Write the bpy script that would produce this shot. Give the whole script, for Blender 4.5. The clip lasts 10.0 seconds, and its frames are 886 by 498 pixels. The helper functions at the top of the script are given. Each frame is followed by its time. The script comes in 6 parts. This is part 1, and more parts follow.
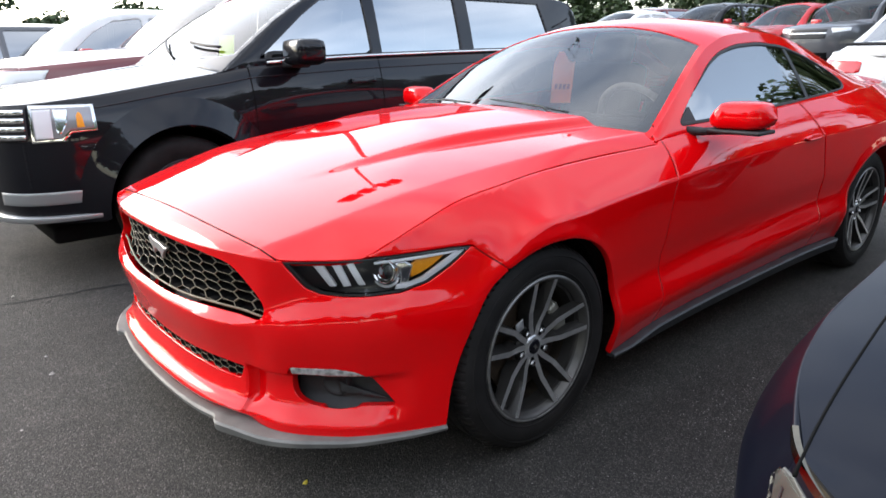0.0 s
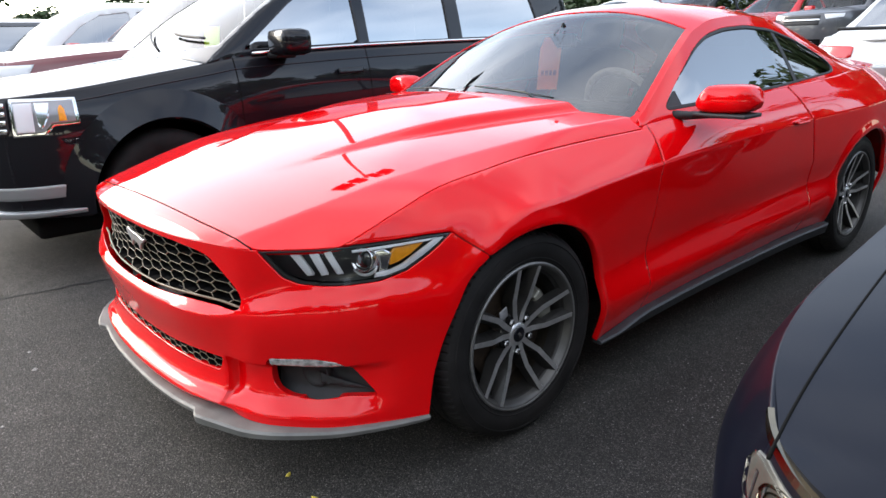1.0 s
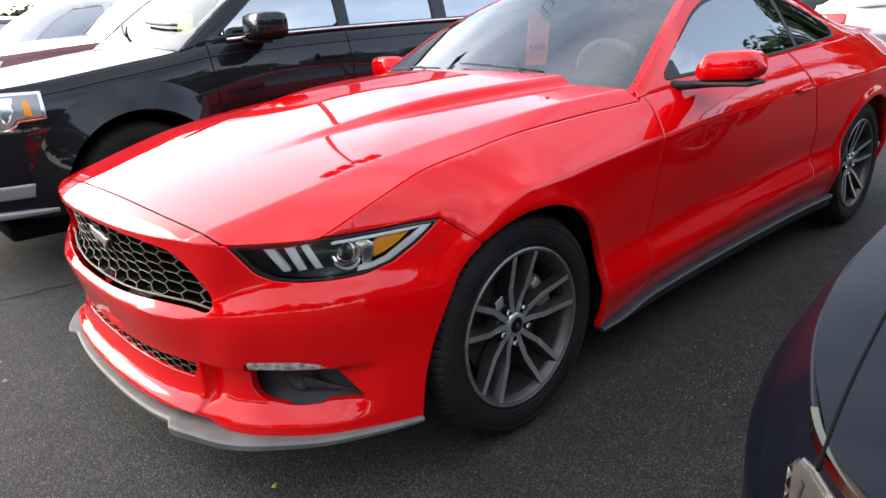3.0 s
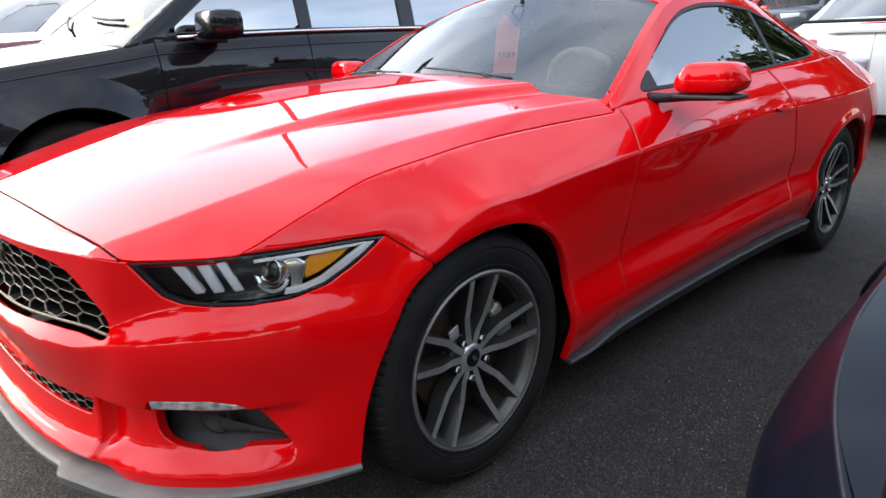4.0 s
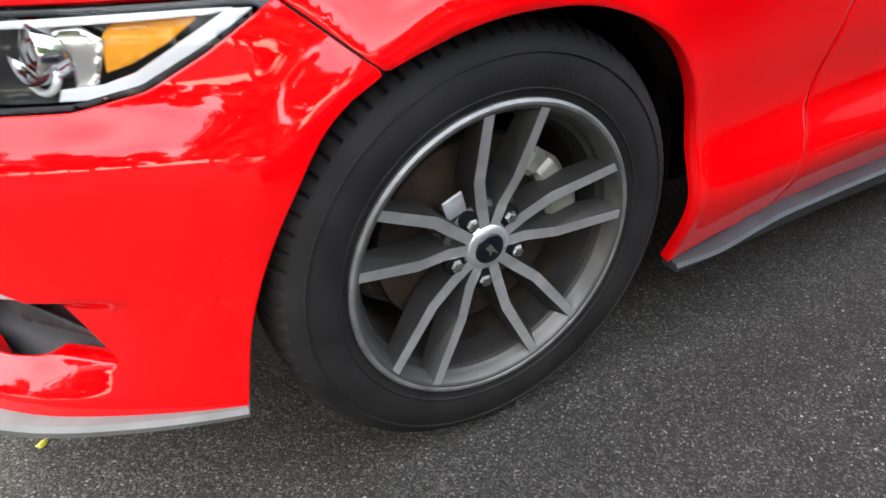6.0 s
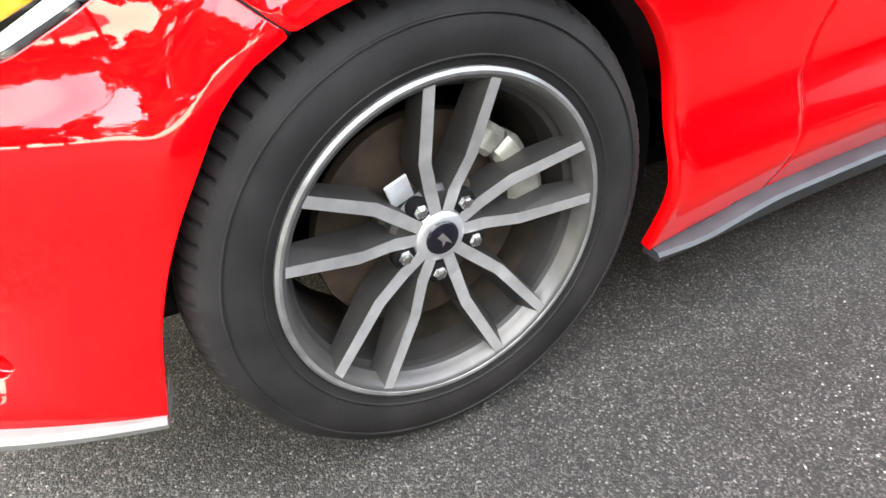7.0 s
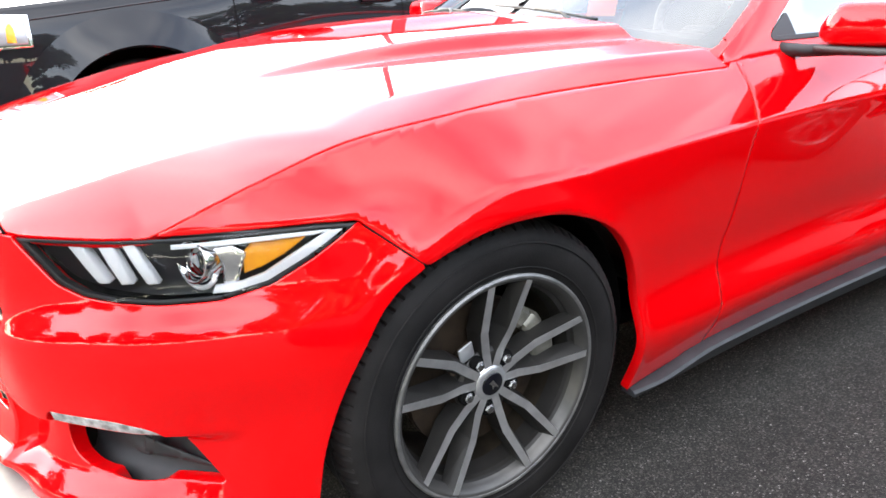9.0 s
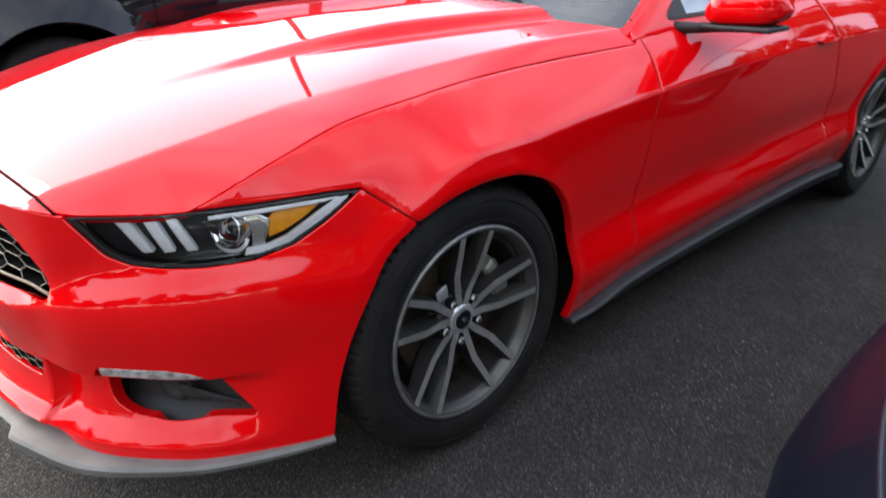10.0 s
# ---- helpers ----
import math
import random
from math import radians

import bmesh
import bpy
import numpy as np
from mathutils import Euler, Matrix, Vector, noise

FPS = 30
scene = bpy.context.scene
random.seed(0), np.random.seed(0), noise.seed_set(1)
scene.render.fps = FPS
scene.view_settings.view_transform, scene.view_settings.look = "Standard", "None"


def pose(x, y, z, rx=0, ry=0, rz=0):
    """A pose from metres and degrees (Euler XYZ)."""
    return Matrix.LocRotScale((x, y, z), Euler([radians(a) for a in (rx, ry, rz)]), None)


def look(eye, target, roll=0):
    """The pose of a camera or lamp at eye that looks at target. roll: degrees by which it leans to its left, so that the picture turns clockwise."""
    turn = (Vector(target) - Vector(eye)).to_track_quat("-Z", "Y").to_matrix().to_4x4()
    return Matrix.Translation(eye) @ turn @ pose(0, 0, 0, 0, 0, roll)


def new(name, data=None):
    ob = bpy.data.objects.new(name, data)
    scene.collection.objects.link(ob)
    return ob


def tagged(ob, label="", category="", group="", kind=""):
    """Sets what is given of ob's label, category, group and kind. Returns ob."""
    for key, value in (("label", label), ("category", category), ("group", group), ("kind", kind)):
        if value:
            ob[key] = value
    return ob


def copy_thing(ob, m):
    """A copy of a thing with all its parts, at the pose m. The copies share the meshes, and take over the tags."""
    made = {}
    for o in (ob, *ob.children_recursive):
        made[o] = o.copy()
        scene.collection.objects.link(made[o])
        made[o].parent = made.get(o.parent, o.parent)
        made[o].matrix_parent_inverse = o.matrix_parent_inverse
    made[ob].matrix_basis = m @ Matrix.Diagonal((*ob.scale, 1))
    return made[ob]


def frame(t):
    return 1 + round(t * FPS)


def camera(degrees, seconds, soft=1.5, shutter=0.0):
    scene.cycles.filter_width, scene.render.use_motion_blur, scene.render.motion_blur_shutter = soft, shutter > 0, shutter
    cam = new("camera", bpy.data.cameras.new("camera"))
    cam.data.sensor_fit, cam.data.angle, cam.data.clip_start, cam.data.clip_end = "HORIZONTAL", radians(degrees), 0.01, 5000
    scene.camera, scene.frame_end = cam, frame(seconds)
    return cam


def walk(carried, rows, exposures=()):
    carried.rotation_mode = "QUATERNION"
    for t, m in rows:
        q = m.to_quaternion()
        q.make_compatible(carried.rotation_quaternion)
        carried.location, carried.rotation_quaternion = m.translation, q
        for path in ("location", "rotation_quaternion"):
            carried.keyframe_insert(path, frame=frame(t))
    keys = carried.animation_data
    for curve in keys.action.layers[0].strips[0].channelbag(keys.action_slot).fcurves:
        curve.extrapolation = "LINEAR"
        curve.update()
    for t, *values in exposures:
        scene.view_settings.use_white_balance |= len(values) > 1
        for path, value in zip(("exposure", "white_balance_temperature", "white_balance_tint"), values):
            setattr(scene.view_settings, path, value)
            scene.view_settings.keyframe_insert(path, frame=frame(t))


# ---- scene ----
cam = camera(66.7, 10.0, shutter=0.4)
PATH = [
    (0, (-1.486, -2.159, 1.236), (-0.232, -0.708, 0.668), -0.9),
    (0.5, (-1.463, -2.182, 1.221), (-0.243, -0.723, 0.602), -1.2),
    (1, (-1.437, -2.173, 1.213), (-0.181, -0.732, 0.624), -1.6),
    (1.5, (-1.418, -2.171, 1.202), (-0.18, -0.722, 0.593), -2.1),
    (2, (-1.414, -2.17, 1.197), (-0.185, -0.723, 0.571), -2.1),
    (3.5, (-1.261, -2.006, 1.143), (0.015, -0.596, 0.523), -4.2),
    (4, (-1.15, -1.948, 1.11), (0.187, -0.58, 0.525), -1.4),
    (4.5, (-0.95, -1.878, 1.075), (0.25, -0.411, 0.437), -0.4),
    (5, (-0.764, -1.8, 0.998), (0.143, -0.19, 0.233), -1.6),
    (5.5, (-0.614, -1.672, 0.929), (0.278, -0.175, -0.053), 1.3),
    (6, (-0.483, -1.567, 0.873), (0.363, -0.11, -0.204), 0.0),
    (7.5, (-0.361, -1.536, 0.813), (0.448, -0.076, -0.289), -1.2),
    (8, (-0.386, -1.557, 0.867), (0.473, -0.073, -0.162), -0.6),
    (8.5, (-0.558, -1.657, 0.961), (0.419, -0.121, 0.134), -1.0),
    (9, (-0.716, -1.772, 1.048), (0.325, -0.216, 0.346), -0.4),
    (9.5, (-0.82, -1.817, 1.108), (0.316, -0.325, 0.413), 0.6),
    (10, (-0.976, -1.856, 1.123), (0.27, -0.513, 0.32), -0.4),
]
EXPOSE = [(0.0, 1.3, 6600, 10), (4.0, 1.28, 6600, 10), (4.5, 1.25, 6600, 10), (5.0, 1.45, 6700, 10), (5.5, 1.88, 6900, 10), (6.0, 2.85, 7100, 10), (7.5, 4.2, 7450, 10), (8.0, 4.3, 7550, 10), (8.5, 3.85, 7450, 10), (9.0, 2.75, 7000, 10), (9.5, 2.0, 6700, 10), (10.0, 1.45, 6600, 10)]
walk(cam, [(t, look(eye, target, roll)) for t, eye, target, roll in PATH], EXPOSE)

# ---------------------------------------------------------------- light
SUN_AZ, SUN_EL = 108.0, 27.0           # degrees from +x to +y, and above the ground
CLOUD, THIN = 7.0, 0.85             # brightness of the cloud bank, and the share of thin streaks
world = bpy.data.worlds.new("sky")
scene.world = world
world.use_nodes = True
wn, wl = world.node_tree.nodes, world.node_tree.links
wn.clear()
w_sky = wn.new("ShaderNodeTexSky")
w_sky.sky_type, w_sky.sun_disc = "NISHITA", False
w_sky.sun_elevation, w_sky.sun_rotation = radians(SUN_EL), radians(90 - SUN_AZ)
w_sky.air_density, w_sky.dust_density = 1.0, 0.9
w_back, w_out = wn.new("ShaderNodeBackground"), wn.new("ShaderNodeOutputWorld")
w_back.inputs[1].default_value = 0.15
def w_node(kind, **kw):
    """One node of the sky, its numbered inputs set."""
    n = wn.new("ShaderNode" + kind)
    for k, v in kw.items():
        n.inputs[int(k[1:])].default_value = v
    return n


def w_math(op, a, b):
    n = wn.new("ShaderNodeMath")
    n.operation, n.use_clamp = op, op != "ADD"
    for k, v in enumerate((a, b)):
        if isinstance(v, (int, float)):
            n.inputs[k].default_value = v
        else:
            wl.new(v, n.inputs[k])
    return n.outputs[0]


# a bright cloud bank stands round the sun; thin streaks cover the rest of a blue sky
w_co, w_map, w_noise = w_node("TexCoord"), w_node("Mapping"), w_node("TexNoise")
w_map.inputs["Scale"].default_value = (1.0, 1.0, 2.2)
w_map.inputs["Location"].default_value = (-0.65, -6.78, 5.64)
w_noise.inputs["Scale"].default_value, w_noise.inputs["Detail"].default_value = 2.1, 3.0
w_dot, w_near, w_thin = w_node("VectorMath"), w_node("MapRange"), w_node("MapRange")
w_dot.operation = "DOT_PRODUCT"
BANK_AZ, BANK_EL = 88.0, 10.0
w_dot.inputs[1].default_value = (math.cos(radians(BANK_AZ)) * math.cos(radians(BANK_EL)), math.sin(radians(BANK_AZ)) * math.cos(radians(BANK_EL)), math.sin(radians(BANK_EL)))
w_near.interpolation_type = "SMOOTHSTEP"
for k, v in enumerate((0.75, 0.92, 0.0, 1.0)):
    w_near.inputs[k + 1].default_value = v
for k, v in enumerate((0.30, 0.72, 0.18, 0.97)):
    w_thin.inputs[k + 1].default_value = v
w_warp = w_math("MULTIPLY", w_noise.outputs[0], 0.3)
w_sep = w_node("SeparateXYZ")
wl.new(w_co.outputs["Generated"], w_map.inputs[0])
wl.new(w_map.outputs[0], w_noise.inputs["Vector"])
wl.new(w_co.outputs["Generated"], w_dot.inputs[0])
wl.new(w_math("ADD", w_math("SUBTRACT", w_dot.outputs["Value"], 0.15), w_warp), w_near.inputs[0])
wl.new(w_co.outputs["Generated"], w_sep.inputs[0])
w_tilt = wn.new("ShaderNodeMath")                # the streaks thicken towards -x, and leave blue sky towards +x
w_tilt.operation, w_tilt.inputs[1].default_value = "MULTIPLY", -0.13
wl.new(w_sep.outputs[0], w_tilt.inputs[0])
wl.new(w_math("ADD", w_noise.outputs[0], w_tilt.outputs[0]), w_thin.inputs[0])
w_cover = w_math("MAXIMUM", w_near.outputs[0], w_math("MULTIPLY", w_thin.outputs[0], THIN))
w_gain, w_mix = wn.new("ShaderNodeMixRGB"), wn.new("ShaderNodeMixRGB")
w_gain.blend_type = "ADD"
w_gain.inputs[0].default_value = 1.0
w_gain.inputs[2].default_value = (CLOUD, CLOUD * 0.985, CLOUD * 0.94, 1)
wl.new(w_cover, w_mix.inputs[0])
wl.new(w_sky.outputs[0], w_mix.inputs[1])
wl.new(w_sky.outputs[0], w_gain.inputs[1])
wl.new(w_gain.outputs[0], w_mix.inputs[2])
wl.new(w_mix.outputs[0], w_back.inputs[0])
wl.new(w_back.outputs[0], w_out.inputs[0])

sun = new("sun", bpy.data.lights.new("sun", "SUN"))
sun.data.energy, sun.data.angle, sun.data.color = 0.65, radians(25), (1.0, 0.93, 0.82)
sun.matrix_world = look((0, 0, 0), [-math.cos(radians(SUN_AZ)) * math.cos(radians(SUN_EL)), -math.sin(radians(SUN_AZ)) * math.cos(radians(SUN_EL)), -math.sin(radians(SUN_EL))])


# ---------------------------------------------------------------- materials
def material(name, color, rough=0.5, metal=0.0, coat=0.0, vary=0.0, scale=8.0, bump=0.0, bump_scale=120.0, spec=0.5, emit=0.0, alpha_glass=False, coat_rough=0.03, other=None):
    m = bpy.data.materials.new(name)
    m.use_nodes = True
    n, l = m.node_tree.nodes, m.node_tree.links
    b = n["Principled BSDF"]
    b.inputs["Base Color"].default_value = (*color, 1)
    b.inputs["Roughness"].default_value, b.inputs["Metallic"].default_value = rough, metal
    b.inputs["Coat Weight"].default_value, b.inputs["Coat Roughness"].default_value = coat, coat_rough
    b.inputs["Specular IOR Level"].default_value = spec
    if emit:
        b.inputs["Emission Color"].default_value = (*color, 1)
        b.inputs["Emission Strength"].default_value = emit
    co = n.new("ShaderNodeTexCoord")
    if vary or other:
        t = n.new("ShaderNodeTexNoise")
        t.inputs["Scale"].default_value, t.inputs["Detail"].default_value = scale, 8
        r = n.new("ShaderNodeMixRGB")
        lo = other or [c * (1 - vary) for c in color]
        hi = color if other else [min(1, c * (1 + vary)) for c in color]
        r.inputs[1].default_value, r.inputs[2].default_value = (*lo, 1), (*hi, 1)
        ramp = n.new("ShaderNodeValToRGB")
        ramp.color_ramp.elements[0].position, ramp.color_ramp.elements[1].position = 0.35, 0.65
        l.new(co.outputs["Object"], t.inputs["Vector"])
        l.new(t.outputs[0], ramp.inputs[0])
        l.new(ramp.outputs[0], r.inputs[0])
        l.new(r.outputs[0], b.inputs["Base Color"])
        rr = n.new("ShaderNodeMapRange")
        rr.inputs["To Min"].default_value, rr.inputs["To Max"].default_value = max(0, rough - 0.08), min(1, rough + 0.08)
        l.new(t.outputs[0], rr.inputs[0])
        l.new(rr.outputs[0], b.inputs["Roughness"])
    if bump:
        t2, bp = n.new("ShaderNodeTexNoise"), n.new("ShaderNodeBump")
        t2.inputs["Scale"].default_value, t2.inputs["Detail"].default_value = bump_scale, 6
        bp.inputs["Strength"].default_value, bp.inputs["Distance"].default_value = bump, 0.002
        l.new(co.outputs["Object"], t2.inputs["Vector"])
        l.new(t2.outputs[0], bp.inputs["Height"])
        l.new(bp.outputs[0], b.inputs["Normal"])
    return m


def glass(name, tint, rough=0.0, ior=1.45, through_share=0.9):
    """Thin tinted pane: a mix of clear and mirror by Fresnel."""
    m = bpy.data.materials.new(name)
    m.use_nodes = True
    n, l = m.node_tree.nodes, m.node_tree.links
    n.clear()
    out, mix, clear, gloss, fr = (n.new("ShaderNode" + k) for k in ("OutputMaterial", "MixShader", "BsdfTransparent", "BsdfGlossy", "Fresnel"))
    clear.inputs[0].default_value = (*tint, 1)
    gloss.inputs["Roughness"].default_value = rough
    fr.inputs[0].default_value = ior
    l.new(fr.outputs[0], mix.inputs[0])
    l.new(clear.outputs[0], mix.inputs[1])
    l.new(gloss.outputs[0], mix.inputs[2])
    l.new(mix.outputs[0], out.inputs[0])
    return m


RED = material("red_paint", (0.82, 0.0015, 0.004), 0.5, 0.0, 1.0, spec=0.0, coat_rough=0.015, other=(0.76, 0.001, 0.003), scale=900)
BLACK_PAINT = material("black_paint", (0.005, 0.005, 0.008), 0.4, 0.0, 0.7, spec=0.1, coat_rough=0.015)
DEEP_PAINT = material("blue_black_paint", (0.002, 0.003, 0.008), 0.4, 0.0, 0.24, spec=0.1, coat_rough=0.015)
MAROON = material("maroon_paint", (0.16, 0.008, 0.015), 0.3, 0.0, 1.0)
WHITE_PAINT = material("white_paint", (0.78, 0.78, 0.77), 0.35, 0.0, 0.8)
SILVER_PAINT = material("silver_paint", (0.42, 0.43, 0.44), 0.35, 0.6, 0.8)
GREY_PAINT = material("grey_paint", (0.1, 0.1, 0.11), 0.35, 0.4, 0.8)
RUBBER = material("tyre_rubber", (0.0125, 0.0112, 0.011), 0.7, spec=0.25, vary=0.35, scale=14, bump=0.25, bump_scale=260)
TRIM = material("black_trim", (0.018, 0.018, 0.02), 0.55, vary=0.2, scale=40, bump=0.15, bump_scale=500)
SKIRT = material("weathered_plastic", (0.15, 0.147, 0.138), 0.5, vary=0.2, scale=12, bump=0.15, bump_scale=600)
SILL = material("sill_plastic", (0.046, 0.050, 0.056), 0.45, vary=0.2, scale=12, bump=0.15, bump_scale=600)
# near-black: black parts, and shade painted into seams and grille cells
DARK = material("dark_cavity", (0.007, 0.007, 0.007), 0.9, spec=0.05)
ALLOY = material("machined_alloy", (0.72, 0.715, 0.71), 0.33, 0.85, vary=0.12, scale=30, bump=0.12, bump_scale=900)
POLISHED = material("polished_alloy", (0.66, 0.66, 0.66), 0.32, 0.8, vary=0.1, scale=40)
FLANGE = material("machined_flange", (0.10, 0.096, 0.092), 0.38, 0.6, vary=0.12, scale=25)
LIP = material("worn_alloy_lip", (0.21, 0.205, 0.20), 0.42, 0.6, vary=0.25, scale=30)
ALLOY_DARK = material("painted_alloy", (0.027, 0.025, 0.0235), 0.40, 0.2, vary=0.15, scale=20)
CHROME = material("chrome", (0.8, 0.8, 0.8), 0.08, 1.0)
BARREL = material("dusty_barrel", (0.040, 0.031, 0.022), 0.6, 0.2, spec=0.3, vary=0.35, scale=18)
STEEL = material("brake_steel", (0.048, 0.032, 0.021), 0.6, 0.4, vary=0.35, scale=25)
NUT = material("dark_chrome", (0.52, 0.515, 0.51), 0.25, 1.0)
STRIP = material("dull_chrome", (0.24, 0.215, 0.165), 0.16, 1.0, vary=0.1, scale=20)
CALIPER = material("cast_caliper", (0.30, 0.285, 0.24), 0.5, 0.6, vary=0.3, scale=30)
AMBER = material("amber_reflector", (1.0, 0.36, 0.005), 0.35, 0.0, 0.5, vary=0.08, scale=60)
LENS_WHITE = material("lamp_white", (0.88, 0.88, 0.9), 0.3, 0.0, 0.5)
REFLECTOR = material("lamp_reflector", (0.75, 0.75, 0.76), 0.15, 1.0)
ORANGE = material("orange_card", (1.0, 0.27, 0.09), 0.6, vary=0.06, scale=20)
YELLOW_TAG = material("yellow_card", (0.62, 0.85, 0.03), 0.6, vary=0.05, scale=20)
INTERIOR = material("cabin_plastic", (0.012, 0.012, 0.013), 0.7, spec=0.3, vary=0.3, scale=30, bump=0.03, bump_scale=900)
SEAT = material("seat_cloth", (0.03, 0.028, 0.027), 0.8, vary=0.3, scale=60)
GLASS = glass("windshield_glass", (0.86, 0.90, 0.88), ior=2.25)
PLAIN_GLASS = glass("clear_glass", (0.80, 0.86, 0.84), ior=1.5)
SIDE_GLASS = glass("tinted_glass", (0.10, 0.13, 0.13), ior=6.0)
LENS = glass("lamp_lens", (0.96, 0.97, 0.98), ior=1.3)
RED_LENS = material("red_lens", (0.55, 0.01, 0.012), 0.2, 0.0, 1.0)


# ---------------------------------------------------------------- mesh helpers
def mesh_of(name, verts, faces, mat, smooth=True):
    me = bpy.data.meshes.new(name)
    me.from_pydata([tuple(map(float, v)) for v in verts], [], [tuple(map(int, f)) for f in faces])
    me.validate()
    if mat:
        me.materials.append(mat)
    if smooth:
        me.polygons.foreach_set("use_smooth", [True] * len(me.polygons))
    me.update()
    return me


def add(name, geometry, mat, parent=None, label="", smooth=True, sharp=None):
    """One mesh object from (verts, faces), under a thing or a part."""
    me = mesh_of(name, *geometry, mat, smooth)
    ob = new(name, me)
    if sharp and smooth:
        me.set_sharp_from_angle(angle=radians(sharp))
    if parent:
        ob.parent = parent
    if label:
        ob["label"] = label
    return ob


def joined(*pieces):
    verts, faces = [], []
    for v, f in pieces:
        base = len(verts)
        verts += [tuple(p) for p in v]
        faces += [tuple(i + base for i in q) for q in f]
    return verts, faces


def moved(geometry, m):
    v, f = geometry
    return [tuple(m @ Vector(p)) for p in v], f


def mirrored(geometry):
    v, f = geometry
    return [(p[0], -p[1], p[2]) for p in v], [tuple(reversed(q)) for q in f]


def box(x0, x1, y0, y1, z0, z1, bevel=0.0):
    bm = bmesh.new()
    bmesh.ops.create_cube(bm, size=1.0, matrix=Matrix.Translation(((x0 + x1) / 2, (y0 + y1) / 2, (z0 + z1) / 2)) @ Matrix.Diagonal((x1 - x0, y1 - y0, z1 - z0, 1)))
    if bevel:
        bmesh.ops.bevel(bm, geom=bm.edges[:], offset=bevel, segments=2, affect="EDGES", profile=0.6)
    out = [tuple(v.co) for v in bm.verts], [tuple(v.index for v in f.verts) for f in bm.faces]
    bm.free()
    return out


def lathe(profile, steps=64, axis="y"):
    """Rings of (radius, offset along the axis), turned round the axis."""
    verts, faces, n = [], [], len(profile)
    for i in range(steps):
        a = 2 * math.pi * i / steps
        for r, o in profile:
            verts.append((r * math.cos(a), o, r * math.sin(a)) if axis == "y" else ((o, r * math.cos(a), r * math.sin(a)) if axis == "x" else (r * math.cos(a), r * math.sin(a), o)))
    for i in range(steps):
        j = (i + 1) % steps
        for k in range(n - 1):
            faces.append((i * n + k, i * n + k + 1, j * n + k + 1, j * n + k))
    return verts, faces


def tube(points, radius, sides=8, closed=False):
    pts, verts, faces = [Vector(p) for p in points], [], []
    n = len(pts)
    for i, p in enumerate(pts):
        d = (pts[(i + 1) % n] - pts[i - 1]) if closed else (pts[min(i + 1, n - 1)] - pts[max(i - 1, 0)])
        d.normalize()
        u = d.cross(Vector((0, 0, 1)) if abs(d.z) < 0.9 else Vector((1, 0, 0))).normalized()
        w = d.cross(u)
        r = radius[i] if hasattr(radius, "__len__") else radius
        for k in range(sides):
            a = 2 * math.pi * k / sides
            verts.append(p + u * (r * math.cos(a)) + w * (r * math.sin(a)))
    for i in range(n if closed else n - 1):
        j = (i + 1) % n
        for k in range(sides):
            k2 = (k + 1) % sides
            faces.append((i * sides + k, i * sides + k2, j * sides + k2, j * sides + k))
    if not closed:
        faces += [tuple(reversed(range(sides))), tuple(range((n - 1) * sides, n * sides))]
    return verts, faces


def curve(xs, ys):
    """A smooth curve through the points that does not overshoot."""
    xs, ys = np.asarray(xs, float), np.asarray(ys, float)
    h, d = np.diff(xs), np.diff(ys) / np.diff(xs)
    m = np.zeros(len(xs))
    m[0], m[-1] = d[0], d[-1]
    same = d[:-1] * d[1:] > 0
    m[1:-1] = np.where(same, 2 * d[:-1] * d[1:] / np.where(same, d[:-1] + d[1:], 1), 0)

    def f(x):
        x = np.asarray(x, float)
        i = np.clip(np.searchsorted(xs, x) - 1, 0, len(xs) - 2)
        t = np.clip((x - xs[i]) / h[i], 0, 1)
        return (2 * t**3 - 3 * t**2 + 1) * ys[i] + (t**3 - 2 * t**2 + t) * h[i] * m[i] + (3 * t**2 - 2 * t**3) * ys[i + 1] + (t**3 - t**2) * h[i] * m[i + 1]

    return f


def smoothstep(a, b, x):
    t = np.clip((np.asarray(x, float) - a) / (b - a), 0, 1)
    return t * t * (3 - 2 * t)


def loop(points, step=0.004, round_off=0.0):
    """A closed outline, evenly sampled, its corners cut round by about round_off."""
    p = np.asarray(points, float)
    for _ in range(3 if round_off else 0):
        q, nxt = p, np.roll(p, -1, 0)
        d = nxt - q
        ln = np.hypot(*d.T)[:, None] + 1e-9
        k = np.minimum(0.25, round_off / ln)
        p = np.stack([q + d * k, nxt - d * k], 1).reshape(-1, 2)
        round_off *= 0.5
    out = []
    for a, b in zip(p, np.roll(p, -1, 0)):
        n = max(1, int(np.hypot(*(b - a)) / step))
        out.append(a + (b - a) * np.arange(n)[:, None] / n)
    return np.concatenate(out)


def inside(poly, x, y):
    """Even-odd test of many points against one outline."""
    x, y = np.asarray(x, float), np.asarray(y, float)
    fx, fy = x.ravel()[:, None], y.ravel()[:, None]
    ax, ay = poly[:, 0], poly[:, 1]
    bx, by = np.roll(ax, -1), np.roll(ay, -1)
    keep = ay != by
    ax, ay, bx, by = ax[keep], ay[keep], bx[keep], by[keep]
    slope = (bx - ax) / (by - ay)
    res = np.zeros(len(fx), int)
    for i in range(0, len(fx), 4000):
        px, py = fx[i : i + 4000], fy[i : i + 4000]
        res[i : i + 4000] = (((ay > py) != (by > py)) & (px < slope * (py - ay) + ax)).sum(1)
    return (res % 2 == 1).reshape(x.shape)


